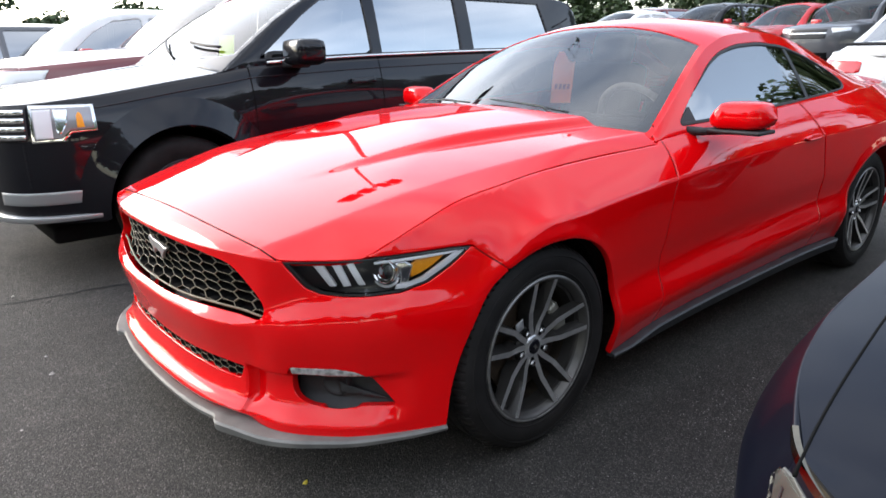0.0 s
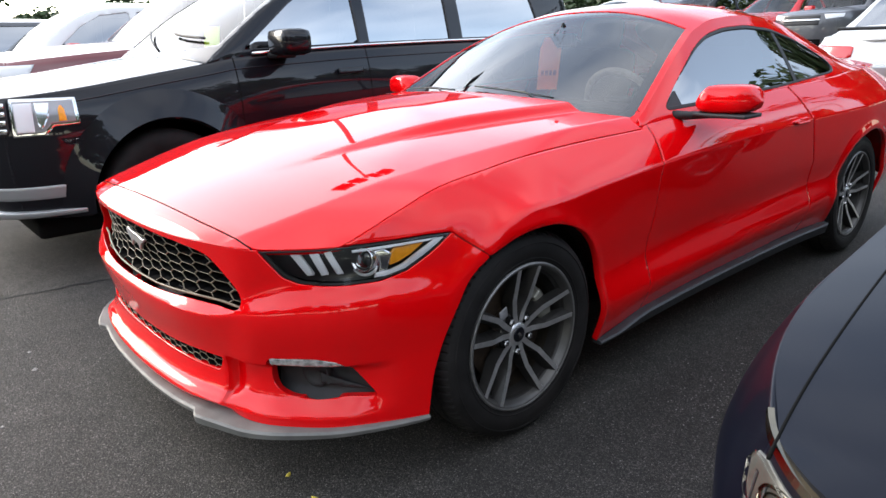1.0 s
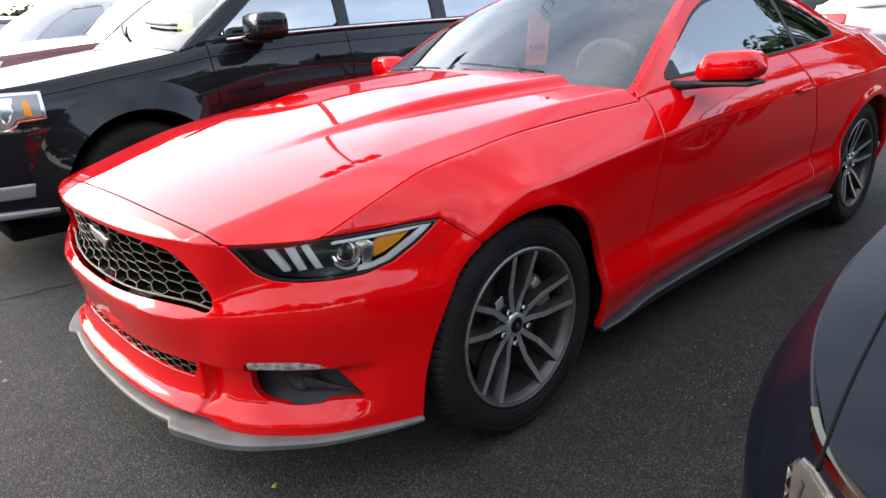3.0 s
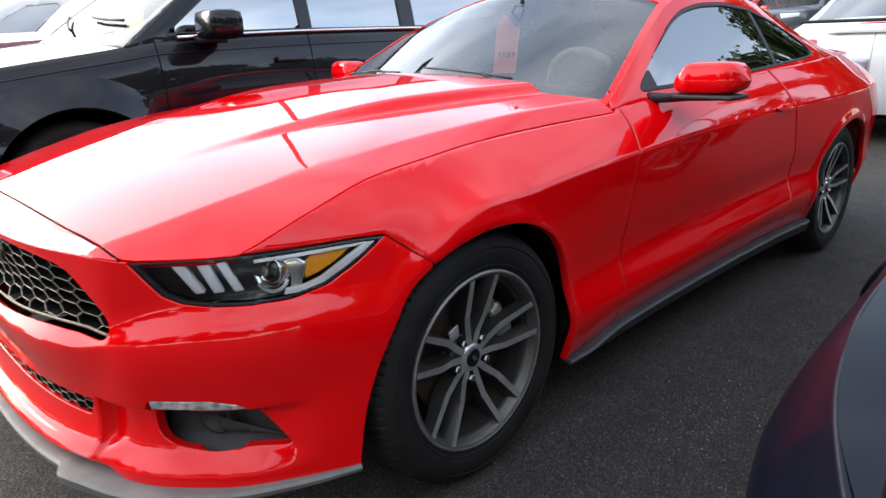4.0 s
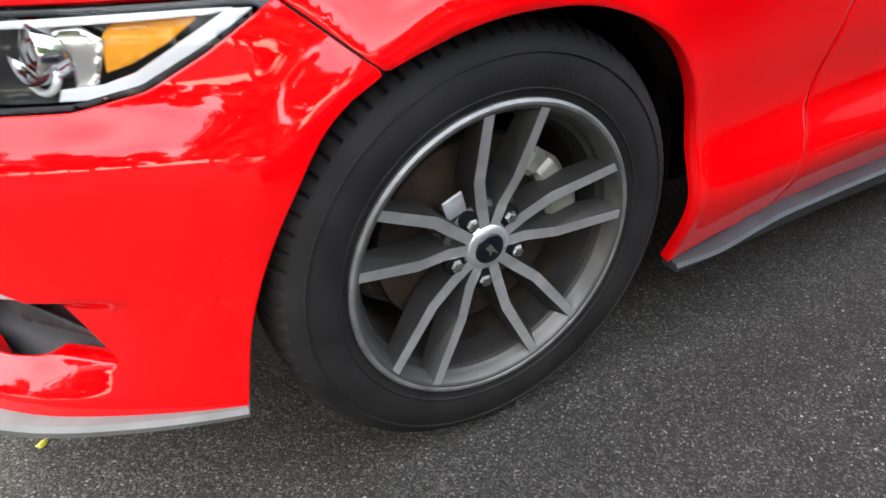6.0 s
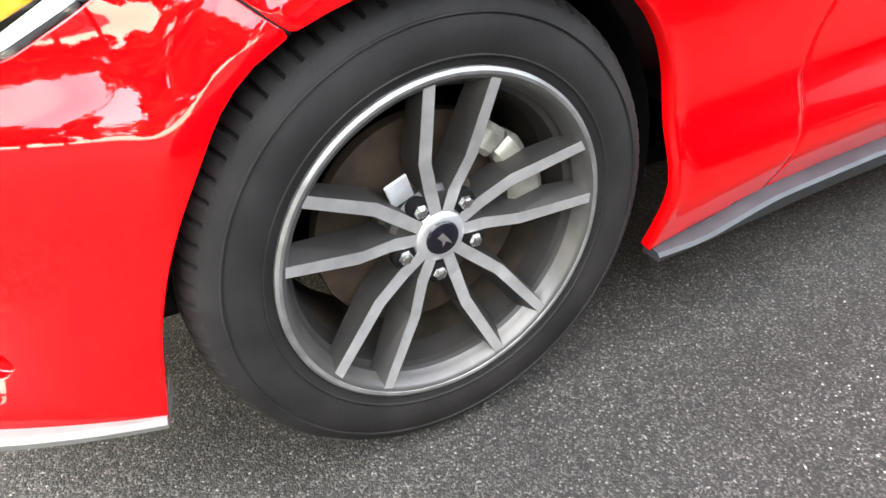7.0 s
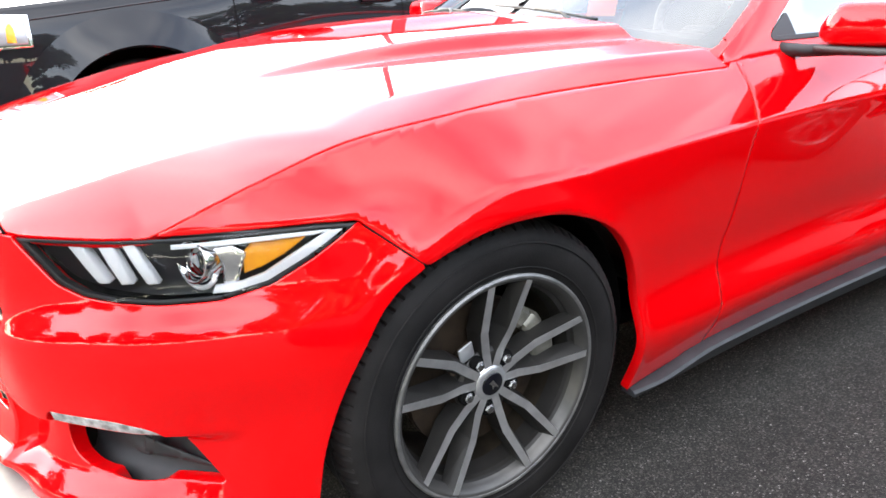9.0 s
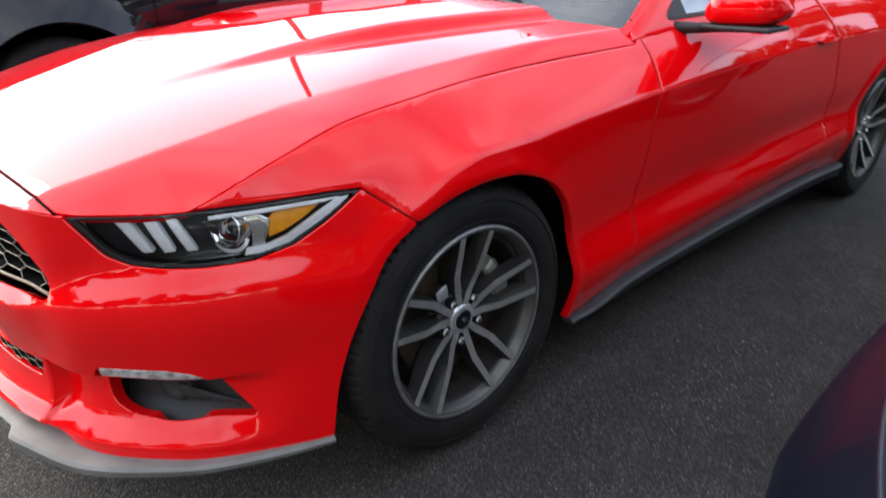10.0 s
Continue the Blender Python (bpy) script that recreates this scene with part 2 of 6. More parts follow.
def sheet(surface, keep, holes=(), step=0.012, depth=0.012, lip=0.002, row=None):
    """A curved panel: surface(a, b) over the outline keep without the holes, its edges rolled inward by depth."""
    a0, b0 = keep.min(0) - step
    a1, b1 = keep.max(0) + step
    na, nb = int((a1 - a0) / step) + 2, int((b1 - b0) / step) + 2
    across = np.linspace(b0, b1, nb)
    if row is not None:
        across[np.abs(across - row).argmin()] = row
    A, B = np.meshgrid(np.linspace(a0, a1, na), across, indexing="ij")
    ca, cb = (A[:-1, :-1] + A[1:, 1:]) / 2, (B[:-1, :-1] + B[1:, 1:]) / 2
    good = inside(keep, ca, cb)
    for h in holes:
        good &= ~inside(h, ca, cb)
    idx = np.arange(na * nb).reshape(na, nb)
    quads = np.stack([idx[:-1, :-1], idx[1:, :-1], idx[1:, 1:], idx[:-1, 1:]], -1)[good]
    pairs = np.concatenate([quads[:, [0, 1]], quads[:, [1, 2]], quads[:, [2, 3]], quads[:, [3, 0]]])
    key = np.sort(pairs, 1) @ np.array([na * nb, 1])
    _, first, times_used = np.unique(key, return_index=True, return_counts=True)
    rim = pairs[first[times_used == 1]]
    A, B = A.ravel().copy(), B.ravel().copy()
    bound = np.unique(rim)
    outline = np.concatenate([keep, *holes])
    side = []
    for k, o in enumerate([keep, *holes]):
        t = np.roll(o, -1, 0) - np.roll(o, 1, 0)
        t /= np.hypot(*t.T)[:, None] + 1e-12
        nn = np.stack([-t[:, 1], t[:, 0]], 1)
        area = (o[:, 0] * np.roll(o[:, 1], -1) - np.roll(o[:, 0], -1) * o[:, 1]).sum()
        side.append(nn * (1 if (area > 0) == (k == 0) else -1))
    side, inward = np.concatenate(side), {}
    for v in bound:
        d = (outline[:, 0] - A[v]) ** 2 + (outline[:, 1] - B[v]) ** 2
        k = d.argmin()
        if d[k] < (2.2 * step) ** 2:
            A[v], B[v] = outline[k]
        inward[v] = side[k]
    used = np.unique(quads)
    back = -np.ones(na * nb, int)
    back[used] = np.arange(len(used))
    ua, ub = A[used], B[used]
    P = surface(ua, ub)
    e = 1e-3
    N = np.cross(surface(ua + e, ub) - surface(ua - e, ub), surface(ua, ub + e) - surface(ua, ub - e))
    N /= np.linalg.norm(N, axis=1)[:, None] + 1e-12
    verts, faces = P.tolist(), back[quads].tolist()
    if depth:
        low, deep = {}, {}
        for v in bound:
            k = back[v]
            q = surface(np.array([ua[k] + e * inward[v][0]]), np.array([ub[k] + e * inward[v][1]]))[0] - P[k]
            q = q / (np.linalg.norm(q) + 1e-12)
            low[k] = len(verts)
            verts.append((P[k] - N[k] * lip).tolist())
            deep[k] = len(verts)
            verts.append((P[k] - N[k] * depth + q * lip).tolist())
            verts[k] = (P[k] + q * lip).tolist()
        for p, q in rim:
            i, j = back[p], back[q]
            faces.append([j, i, low[i], low[j]])
            faces.append([low[j], low[i], deep[i], deep[j]])
    return verts, faces


def thing(name, label, category, group="", kind="", at=(0, 0, 0), turn=0):
    ob = new(name)
    ob.matrix_world = pose(*at, 0, 0, turn)
    return tagged(ob, label, category, group, kind)


# ---------------------------------------------------------------- ground
def asphalt():
    m = bpy.data.materials.new("asphalt")
    m.use_nodes = True
    n, l = m.node_tree.nodes, m.node_tree.links
    b, co = n["Principled BSDF"], n.new("ShaderNodeTexCoord")

    def tex(kind, scale, detail=6):
        t = n.new("ShaderNodeTex" + kind)
        t.inputs["Scale"].default_value = scale
        if kind == "Noise":
            t.inputs["Detail"].default_value = detail
        l.new(co.outputs["Object"], t.inputs["Vector"])
        return t

    stones, fine, wide, patch = tex("Voronoi", 300), tex("Noise", 480, 3), tex("Noise", 1.3, 8), tex("Noise", 9, 6)
    tone = n.new("ShaderNodeValToRGB")
    el = tone.color_ramp.elements
    el[0].position, el[0].color = 0.0, (0.019, 0.0182, 0.0175, 1)
    el[1].position, el[1].color = 0.96, (0.118, 0.111, 0.103, 1)
    mid_tone = el.new(0.6)
    mid_tone.color = (0.0435, 0.0415, 0.0395, 1)
    s = el.new(0.9985)
    s.color = (0.26, 0.25, 0.24, 1)
    sep = n.new("ShaderNodeSeparateColor")
    l.new(stones.outputs["Color"], sep.inputs[0])
    l.new(sep.outputs[0], tone.inputs[0])
    mul = n.new("ShaderNodeMixRGB")
    mul.blend_type, mul.inputs[0].default_value = "MULTIPLY", 1.0
    shade = n.new("ShaderNodeValToRGB")
    shade.color_ramp.elements[0].position, shade.color_ramp.elements[0].color = 0.3, (0.62, 0.61, 0.6, 1)
    shade.color_ramp.elements[1].position, shade.color_ramp.elements[1].color = 0.72, (1.25, 1.22, 1.18, 1)
    add_ = n.new("ShaderNodeMath")
    add_.operation = "ADD"
    half = n.new("ShaderNodeMath")
    half.operation, half.inputs[1].default_value = "MULTIPLY", 0.5
    l.new(wide.outputs[0], add_.inputs[0])
    l.new(patch.outputs[0], add_.inputs[1])
    l.new(add_.outputs[0], half.inputs[0])
    l.new(half.outputs[0], shade.inputs[0])
    l.new(tone.outputs[0], mul.inputs[1])
    l.new(shade.outputs[0], mul.inputs[2])
    l.new(mul.outputs[0], b.inputs["Base Color"])
    b.inputs["Roughness"].default_value = 0.75
    b.inputs["Specular IOR Level"].default_value = 0.35
    bump, h = n.new("ShaderNodeBump"), n.new("ShaderNodeMath")
    h.operation = "SUBTRACT"
    coarse, both_sizes = tex("Voronoi", 95), n.new("ShaderNodeMath")
    both_sizes.operation = "ADD"
    l.new(stones.outputs["Distance"], both_sizes.inputs[0])
    l.new(coarse.outputs["Distance"], both_sizes.inputs[1])
    l.new(fine.outputs[0], h.inputs[0])
    l.new(both_sizes.outputs[0], h.inputs[1])
    bump.inputs["Strength"].default_value, bump.inputs["Distance"].default_value = 0.9, 0.004
    l.new(h.outputs[0], bump.inputs["Height"])
    l.new(bump.outputs[0], b.inputs["Normal"])
    return m


def rise(x):
    """The lot climbs gently towards its far rows."""
    return 0.7 * float(smoothstep(4.0, 18.0, x))


def build_ground():
    n, reach = 90, 400.0
    u = np.linspace(-1, 1, n)
    c = np.sign(u) * np.abs(u) ** 3 * reach
    v = [(x, y, rise(x)) for x in c for y in c]
    f = [(i * n + j, (i + 1) * n + j, (i + 1) * n + j + 1, i * n + j + 1) for i in range(n - 1) for j in range(n - 1)]
    g = add("ground", (v, f), asphalt(), smooth=False)
    tagged(g, "dark grey worn asphalt of a car lot", "asphalt", kind="structure")


build_ground()


# ---------------------------------------------------------------- the red coupe: its form
PLAN_X = [-0.86, -0.855, -0.835, -0.80, -0.765, -0.70, -0.60, -0.45, -0.27, 0.0, 0.4, 1.0, 1.9, 2.4, 2.72, 3.2, 3.6, 3.8, 3.88, 3.9]
PLAN_Y = [0.0, 0.2, 0.38, 0.52, 0.62, 0.71, 0.80, 0.868, 0.912, 0.935, 0.925, 0.905, 0.91, 0.94, 0.955, 0.93, 0.85, 0.7, 0.4, 0.0]


def plan_table():
    p = np.stack([PLAN_X, PLAN_Y], 1)
    ext = np.concatenate([[[p[1, 0], -p[1, 1]]], p, [[p[-2, 0], -p[-2, 1]]]])
    k = np.linspace(0, 1, 60)[:-1, None]
    out = []
    for i in range(1, len(p)):
        a, b, c, d = ext[i - 1 : i + 3]
        out.append(0.5 * (2 * b + (c - a) * k + (2 * a - 5 * b + 4 * c - d) * k**2 + (3 * b - a - 3 * c + d) * k**3))
    out = np.concatenate(out + [p[-1:]])
    s = np.r_[0, np.cumsum(np.hypot(*np.diff(out, axis=0).T))]
    t = np.gradient(out, s, axis=0)
    t /= np.hypot(*t.T)[:, None]
    return s, out, t


S_TAB, XY_TAB, T_TAB = plan_table()
SIDE = S_TAB > 0.7


def s_at(x):
    """Length along the plan outline at which the flank stands at x."""
    return np.interp(x, XY_TAB[SIDE, 0], S_TAB[SIDE])


# stations along the outline, and seven lines of the flank over them: height and inset
ST = [0.0, 0.3, 0.5, 0.6, 0.72, 0.85, 1.0, 1.2, 1.3, 1.4, 1.5, 1.62, 1.67, 1.72, 1.9, 2.2, 2.8, 3.4, 3.9, 4.25, 4.7, 5.1, 5.6, 6.2]
LINES = [
    ([.222, .235, .25, .245, .24, .245, .24, .21, .20, .20, .20, .20, .20, .20, .20, .225, .24, .245, .25, .26, .27, .28, .3, .3],
     [.0, .0, .005, .0, .0, .0, .0, .0, .01, .02, .02, .025, .03, .03, .03, .03, .03, .03, .03, .03, .05, .05, .05, .05]),
    ([.268, .268, .270, .285, .285, .285, .28, .30, .31, .32, .32, .325, .325, .33, .33, .335, .35, .37, .39, .40, .42, .44, .46, .46],
     [-.018, -.018, -.016, .0, .0, .0, .0, .004, .004, .004, .004, .006, .006, .004, .0, -.003, -.005, -.006, -.004, .0, .01, .01, .01, .01]),
    ([.296, .296, .300, .35, .37, .37, .39, .42, .43, .44, .44, .44, .44, .44, .44, .44, .45, .47, .49, .5, .52, .55, .57, .57],
     [.011, .011, .011, .014, .015, .01, .006, .0, .0, .0, .0, .005, .01, .014, .024, .034, .037, .032, .016, .004, .01, .015, .015, .015]),
    ([.520, .523, .531, .545, .562, .575, .578, .56, .55, .56, .57, .58, .58, .58, .58, .58, .59, .60, .62, .64, .66, .68, .7, .7],
     [-.012, -.012, -.008, .0, .0, .0, .0, -.004, -.004, -.006, -.006, .0, .004, .008, .014, .02, .02, .016, .004, -.008, .0, .0, .0, .0]),
    ([.56, .562, .568, .585, .615, .63, .634, .64, .672, .724, .750, .750, .749, .752, .763, .776, .795, .81, .825, .835, .84, .84, .84, .84],
     [.022, .022, .02, .016, .028, .030, .028, .014, -.002, -.008, -.010, -.008, -.004, -.002, .0, .0, .0, .0, -.003, .0, .02, .03, .03, .03]),
    ([.65, .65, .655, .66, .675, .685, .70, .735, .755, .778, .79, .798, .80, .803, .812, .832, .866, .886, .905, .918, .92, .915, .91, .91],
     [.018, .018, .016, .016, .030, .034, .036, .036, .046, .054, .055, .056, .056, .056, .055, .046, .036, .038, .046, .07, .1, .11, .11, .11]),
    ([.73, .73, .73, .73, .728, .735, .765, .828, .842, .850, .856, .863, .866, .868, .878, .895, .94, .965, .985, 1.0, 1.0, .99, .98, .98],
     [.014, .014, .015, .017, .03, .042, .06, .115, .13, .138, .145, .147, .147, .147, .145, .122, .095, .10, .12, .16, .2, .22, .2, .2]),
]
LZ = [curve(ST, z) for z, _ in LINES]
LI = [curve(ST, i) for _, i in LINES]


def inset(s, z):
    """How far the flank lies inside the plan outline at s along it and the height z."""
    s, z = np.broadcast_arrays(np.abs(np.asarray(s, float)), np.asarray(z, float))
    Z, I = np.stack([f(s) for f in LZ]), np.stack([f(s) for f in LI])
    h, d = np.diff(Z, axis=0), np.diff(I, axis=0) / np.diff(Z, axis=0)
    m = np.concatenate([d[:1], (d[:-1] + d[1:]) / 2, d[-1:]])
    below, above = m.copy(), m.copy()
    for knot, sharp in ((4, 0.92 * smoothstep(1.25, 1.4, s)), (3, 0.95 * (1 - smoothstep(0.56, 0.66, s)))):
        below[knot] = m[knot] + (d[knot - 1] - m[knot]) * sharp
        above[knot] = m[knot] + (d[knot] - m[knot]) * sharp
    k = np.clip((z[None] >= Z).sum(0) - 1, 0, len(Z) - 2)
    g = lambda a: np.take_along_axis(a, k[None], 0)[0]  # noqa: E731
    h0, z0, i0, m0 = g(h), g(Z), g(I), g(above)
    i1, m1 = np.take_along_axis(I, k[None] + 1, 0)[0], np.take_along_axis(below, k[None] + 1, 0)[0]
    t = (z - z0) / h0
    tc = np.clip(t, 0, 1)
    out = (2 * tc**3 - 3 * tc**2 + 1) * i0 + (tc**3 - 2 * tc**2 + tc) * h0 * m0 + (3 * tc**2 - 2 * tc**3) * i1 + (tc**3 - tc**2) * h0 * m1
    out = out + np.where(t > 1, m1 * (z - z0 - h0), 0) + np.where(t < 0, m0 * (z - z0), 0)
    # the scoop beside the chin, and the swollen lips round the wheels
    side = smoothstep(0.508, 0.520, s) * (1 - smoothstep(0.86, 1.04, s))
    out = out + 0.034 * side * np.clip((z - 0.262) / 0.042, 0, 1) * np.clip((0.408 - z) / 0.022, 0, 1)
    x = np.interp(s, S_TAB, XY_TAB[:, 0])
    for xc, r, amount in ((-0.01, 0.372, 0.008), (2.72, 0.378, 0.008)):
        q = np.hypot(x - xc, z - 0.335)
        lip = amount * np.exp(-((q - r) / 0.03) ** 2) * (np.where(s > 1.1, 1, 0))
        out = out - lip * smoothstep(1.1, 1.3, s)
    return out


def flank(s, z):
    s, z = np.broadcast_arrays(np.asarray(s, float), np.asarray(z, float))
    a = np.abs(s)
    x, y = np.interp(a, S_TAB, XY_TAB[:, 0]), np.interp(a, S_TAB, XY_TAB[:, 1])
    tx, ty = np.interp(a, S_TAB, T_TAB[:, 0]), np.interp(a, S_TAB, T_TAB[:, 1])
    i = inset(a, z)
    return np.stack([x + ty * i, -np.sign(s + 1e-12) * (y - tx * i), z], -1)


# the hood: heights of its middle, ridge and edge along the car
H_MID = curve([-0.87, -0.84, -0.78, -0.7, -0.5, -0.2, 0.2, 0.55, 0.8], [0.734, 0.747, 0.768, 0.793, 0.842, 0.90, 0.948, 0.972, 0.98])
EDGE_Y = curve([-0.87, -0.7, -0.57, -0.44, -0.25, 0.14, 0.4, 0.8], [0.84, 0.83, 0.815, 0.803, 0.795, 0.788, 0.783, 0.775])
EDGE_Z = curve([-0.87, -0.7, -0.62, -0.57, -0.44, -0.25, -0.05, 0.14, 0.4, 0.8], [0.65, 0.685, 0.708, 0.729, 0.784, 0.834, 0.855, 0.869, 0.879, 0.892])
RIDGE_Y = curve([-0.87, -0.7, -0.4, 0.0, 0.4, 0.8], [0.50, 0.58, 0.65, 0.70, 0.72, 0.735])
RIDGE_Z = curve([-0.87, -0.8, -0.7, -0.5, -0.3, 0.0, 0.4, 0.8], [0.712, 0.733, 0.756, 0.806, 0.85, 0.888, 0.918, 0.932])
DOME_Y = curve([-0.6, -0.45, 0.0, 0.45, 0.8], [0.2, 0.26, 0.38, 0.49, 0.55])


# the hood's side edge lies on the fender's upper edge
side_s = s_at(np.linspace(-0.585, 0.8, 90))
side_p = flank(side_s, EDGE_Z(np.linspace(-0.585, 0.8, 90)))
SIDE_Y = lambda x: np.interp(x, side_p[:, 0], -side_p[:, 1])  # noqa: E731
SIDE_Z = lambda x: np.interp(x, side_p[:, 0], side_p[:, 2]) - 0.36 * np.maximum(side_p[0, 0] - x, 0)  # noqa: E731


def hood(x, y):
    x, y = np.broadcast_arrays(np.asarray(x, float), np.asarray(y, float))
    a = np.abs(y)
    yr, ye, zm, zr, ze = RIDGE_Y(x), SIDE_Y(x), H_MID(x), RIDGE_Z(x), SIDE_Z(x)
    mid = zm - (zm - zr) * (a / yr) ** 1.8
    t = np.clip((a - yr) / (ye - yr), 0, 1.5)
    out = zr - (zr - ze) * (0.8 * t + 0.2 * t**2)
    z = np.where(a < yr, mid, out)
    yd = DOME_Y(x)
    dome = 0.03 * smoothstep(-0.5, 0.25, x)
    z = z + dome * (1 - smoothstep(yd - 0.015, yd + 0.045, a))
    # the front edge turns down onto the bumper and the lamps
    lean = np.clip(1 - (x - NOSE_X(a)) / 0.075, 0, 1) ** 2 * (1 - smoothstep(0.755, 0.79, a))
    return np.stack([x, y, z + lean * NOSE_DZ(a)], -1)


NOSE_X, NOSE_DZ = (lambda y: np.full(np.shape(y), -5.0)), (lambda y: np.zeros(np.shape(y)))
nose_s = np.linspace(0.0, 0.95, 60)
nose_p = flank(nose_s, np.full(60, 0.724))
nose_y, nose_x = -nose_p[:, 1], nose_p[:, 0]
nose_dz = 0.7285 - 0.006 * smoothstep(0.58, 0.66, nose_y) - hood(nose_x, nose_y)[:, 2]
NOSE_X = lambda y: np.interp(y, nose_y, nose_x)  # noqa: E731
NOSE_DZ = lambda y: np.interp(y, nose_y, nose_dz)  # noqa: E731


# ---------------------------------------------------------------- the red coupe: its panels
GAP = 0.0016


def xs(points):
    """Points of x and height on the flank, as outline length and height."""
    return [(float(s_at(x)), z) for x, z in points]


def opening(xc, zc):
    """The wheel opening as an outline of length and height, from its rear foot to its front foot."""
    zr = np.array([.20, .26, .33, .40, .47, .53, .585, .63, .662])
    rear = curve(zr, [.380, .377, .374, .369, .356, .331, .292, .238, .17])
    fore = curve(zr, [.388, .378, .366, .346, .318, .287, .255, .212, .15])
    up = [(xc + float(rear(z)), z + zc - .335) for z in np.linspace(.20, .662, 24)]
    over = [(xc + x, .694 - .032 * abs(x - .01) ** 2.2 / .155**2.2 + zc - .335) for x in np.linspace(.14, -.125, 14)]
    down = [(xc - float(fore(z)), z + zc - .335) for z in np.linspace(.662, .20, 24)]
    return xs(up + over + down)


FRONT_ARCH = opening(0.0, 0.335)
REAR_ARCH = opening(2.72, 0.342)
top_line = lambda s: float(LZ[6](s))  # noqa: E731
GRILLE = [(0.0, .714), (0.2, .713), (.36, .709), (.46, .700), (.50, .689), (.54, .66), (.58, .624), (.602, .60), (.61, .578), (.60, .556), (.52, .557), (.40, .553), (.27, .545), (.15, .54), (0, .538)]
LAMP = [(.672, .717), (.733, .648), (.775, .632), (.83, .627), (.91, .624), (1.0, .626), (1.075, .642), (1.14, .676), (1.217, .7225), (1.15, .7245), (1.03, .7215), (.92, .7205), (.81, .7205), (.70, .7185)]
LAMP_CUT = [(.668, .722)] + LAMP[1:8] + [(1.219, .726), (1.15, .76), (.75, .76)]
FOG = [(.672, .430), (.81, .432), (.867, .421), (.90, .396), (.935, .357), (.975, .305), (.887, .306), (.80, .301), (.722, .308), (.676, .328), (.659, .355)]
SLOT = [(0.0, .377), (.25, .385), (.41, .395), (.502, .395), (.478, .352), (.34, .349), (.13, .349), (0, .350)]


def both(half):
    """The whole outline of a front opening from its half at one side."""
    right = [(-s, z) for s, z in reversed(half) if s > 0]
    return half + right


def flip(points):
    return [(-s, z) for s, z in reversed(points)]


coupe = thing("coupe", "glossy red two-door fastback coupe parked on asphalt", "car")

# front bumper cover with the grille, lamp, fog lamp and slot openings
seam = xs([(-0.272, 0.716), (-0.185, 0.648)])
half = [(0.0, .21), (0.3, .225), (.5, .242), (.6, .238), (.72, .232), (.9, .232), (1.05, .225), (float(s_at(-0.385)), .212)]
half += [p for p in reversed(FRONT_ARCH) if p[0] < seam[1][0] and p[1] > 0.215]
half += [seam[1], seam[0], (1.217, .724), (1.03, .722), (.92, .7215), (.81, .7215), (.70, .7195), (.66, .722), (.6, .727), (.3, .728), (0, .728)]
cover = loop(both(half[::-1]), 0.004)
holes = [loop(both(GRILLE), 0.004, 0.012), loop(both(SLOT), 0.004, 0.004), loop(LAMP_CUT, 0.004, 0.006), loop(flip(LAMP_CUT), 0.004, 0.006), loop(FOG, 0.004, 0.01), loop(flip(FOG), 0.004, 0.01)]
bumper = add("front_bumper", sheet(flank, cover, holes, 0.0062, 0.03, 0.0015), RED, coupe, sharp=38)

# nose cap between the grille and the hood seam
front_edge = [(float(NOSE_X(y)) - 0.001, float(y)) for y in np.interp(np.linspace(0, 0.655, 24), nose_s, nose_y)]
SEAM_HOOD = curve([0.0, 0.2, 0.37, 0.515, 0.574, 0.61, 0.632], [-0.768, -0.765, -0.759, -0.747, -0.741, -0.736, -0.731])
seam_line = [(float(SEAM_HOOD(y)), y) for y in np.linspace(0.0, 0.628, 24)]


def whole(front, back):
    """An outline across the car from two half lines, each from the middle outward."""
    near = [(x, -y) for x, y in front] + [(x, -y) for x, y in reversed(back)]
    far = [(x, y) for x, y in back[1:]] + [(x, y) for x, y in reversed(front[1:])]
    return near + far


cap = loop(whole(front_edge, [(x - GAP, y) for x, y in seam_line]), 0.005)
add("nose_panel", sheet(hood, cap, (), 0.0045, 0.016, 0.002), RED, coupe, sharp=38)

# near-black tube added under the hood seam to paint in the gap's shade
seam_pts = [(x, -y) for x, y in seam_line[::-1]] + [(x, y) for x, y in seam_line[1:]]
seam_at = hood(np.array([x for x, _ in seam_pts]), np.array([y for _, y in seam_pts])) - np.array([0, 0, .0022])
add("seam_seal", tube(seam_at.tolist(), 0.0026, 6), DARK, coupe)

# the hood
side_line = [(x, float(SIDE_Y(x)) - GAP) for x in np.linspace(float(side_p[0, 0]) + 0.004, 0.734, 40)]
cowl = [(0.60 + 0.112 * (y / 0.70) ** 2 + 0.01 * float(smoothstep(0.60, 0.74, y)), y) for y in np.linspace(0, 0.735, 16)]
lamp_edge = [(float(NOSE_X(y)) + 0.003, float(y)) for y in np.linspace(0.645, float(SIDE_Y(-0.6)) - 0.008, 10)]
hood_half = [(x + GAP, y) for x, y in seam_line] + lamp_edge + side_line
add("hood", sheet(hood, loop(whole(hood_half, cowl), 0.005), (), 0.0085, 0.02, 0.0013), RED, coupe, sharp=38)

# flanks: fender, door and quarter panel on each side
DOOR_F = [(0.655, .232), (0.675, .36), (0.695, .50), (0.706, .62), (0.708, .72), (0.722, .79), (0.755, .85), (0.805, .948)]
DOOR_R = [(2.03, .25), (2.10, .42), (2.10, .60), (2.02, .80), (1.93, .972)]


def upper(x0, x1, n=16, lift=0.0):
    return [(float(s_at(x)), top_line(s_at(x)) + lift) for x in np.linspace(x0, x1, n)]


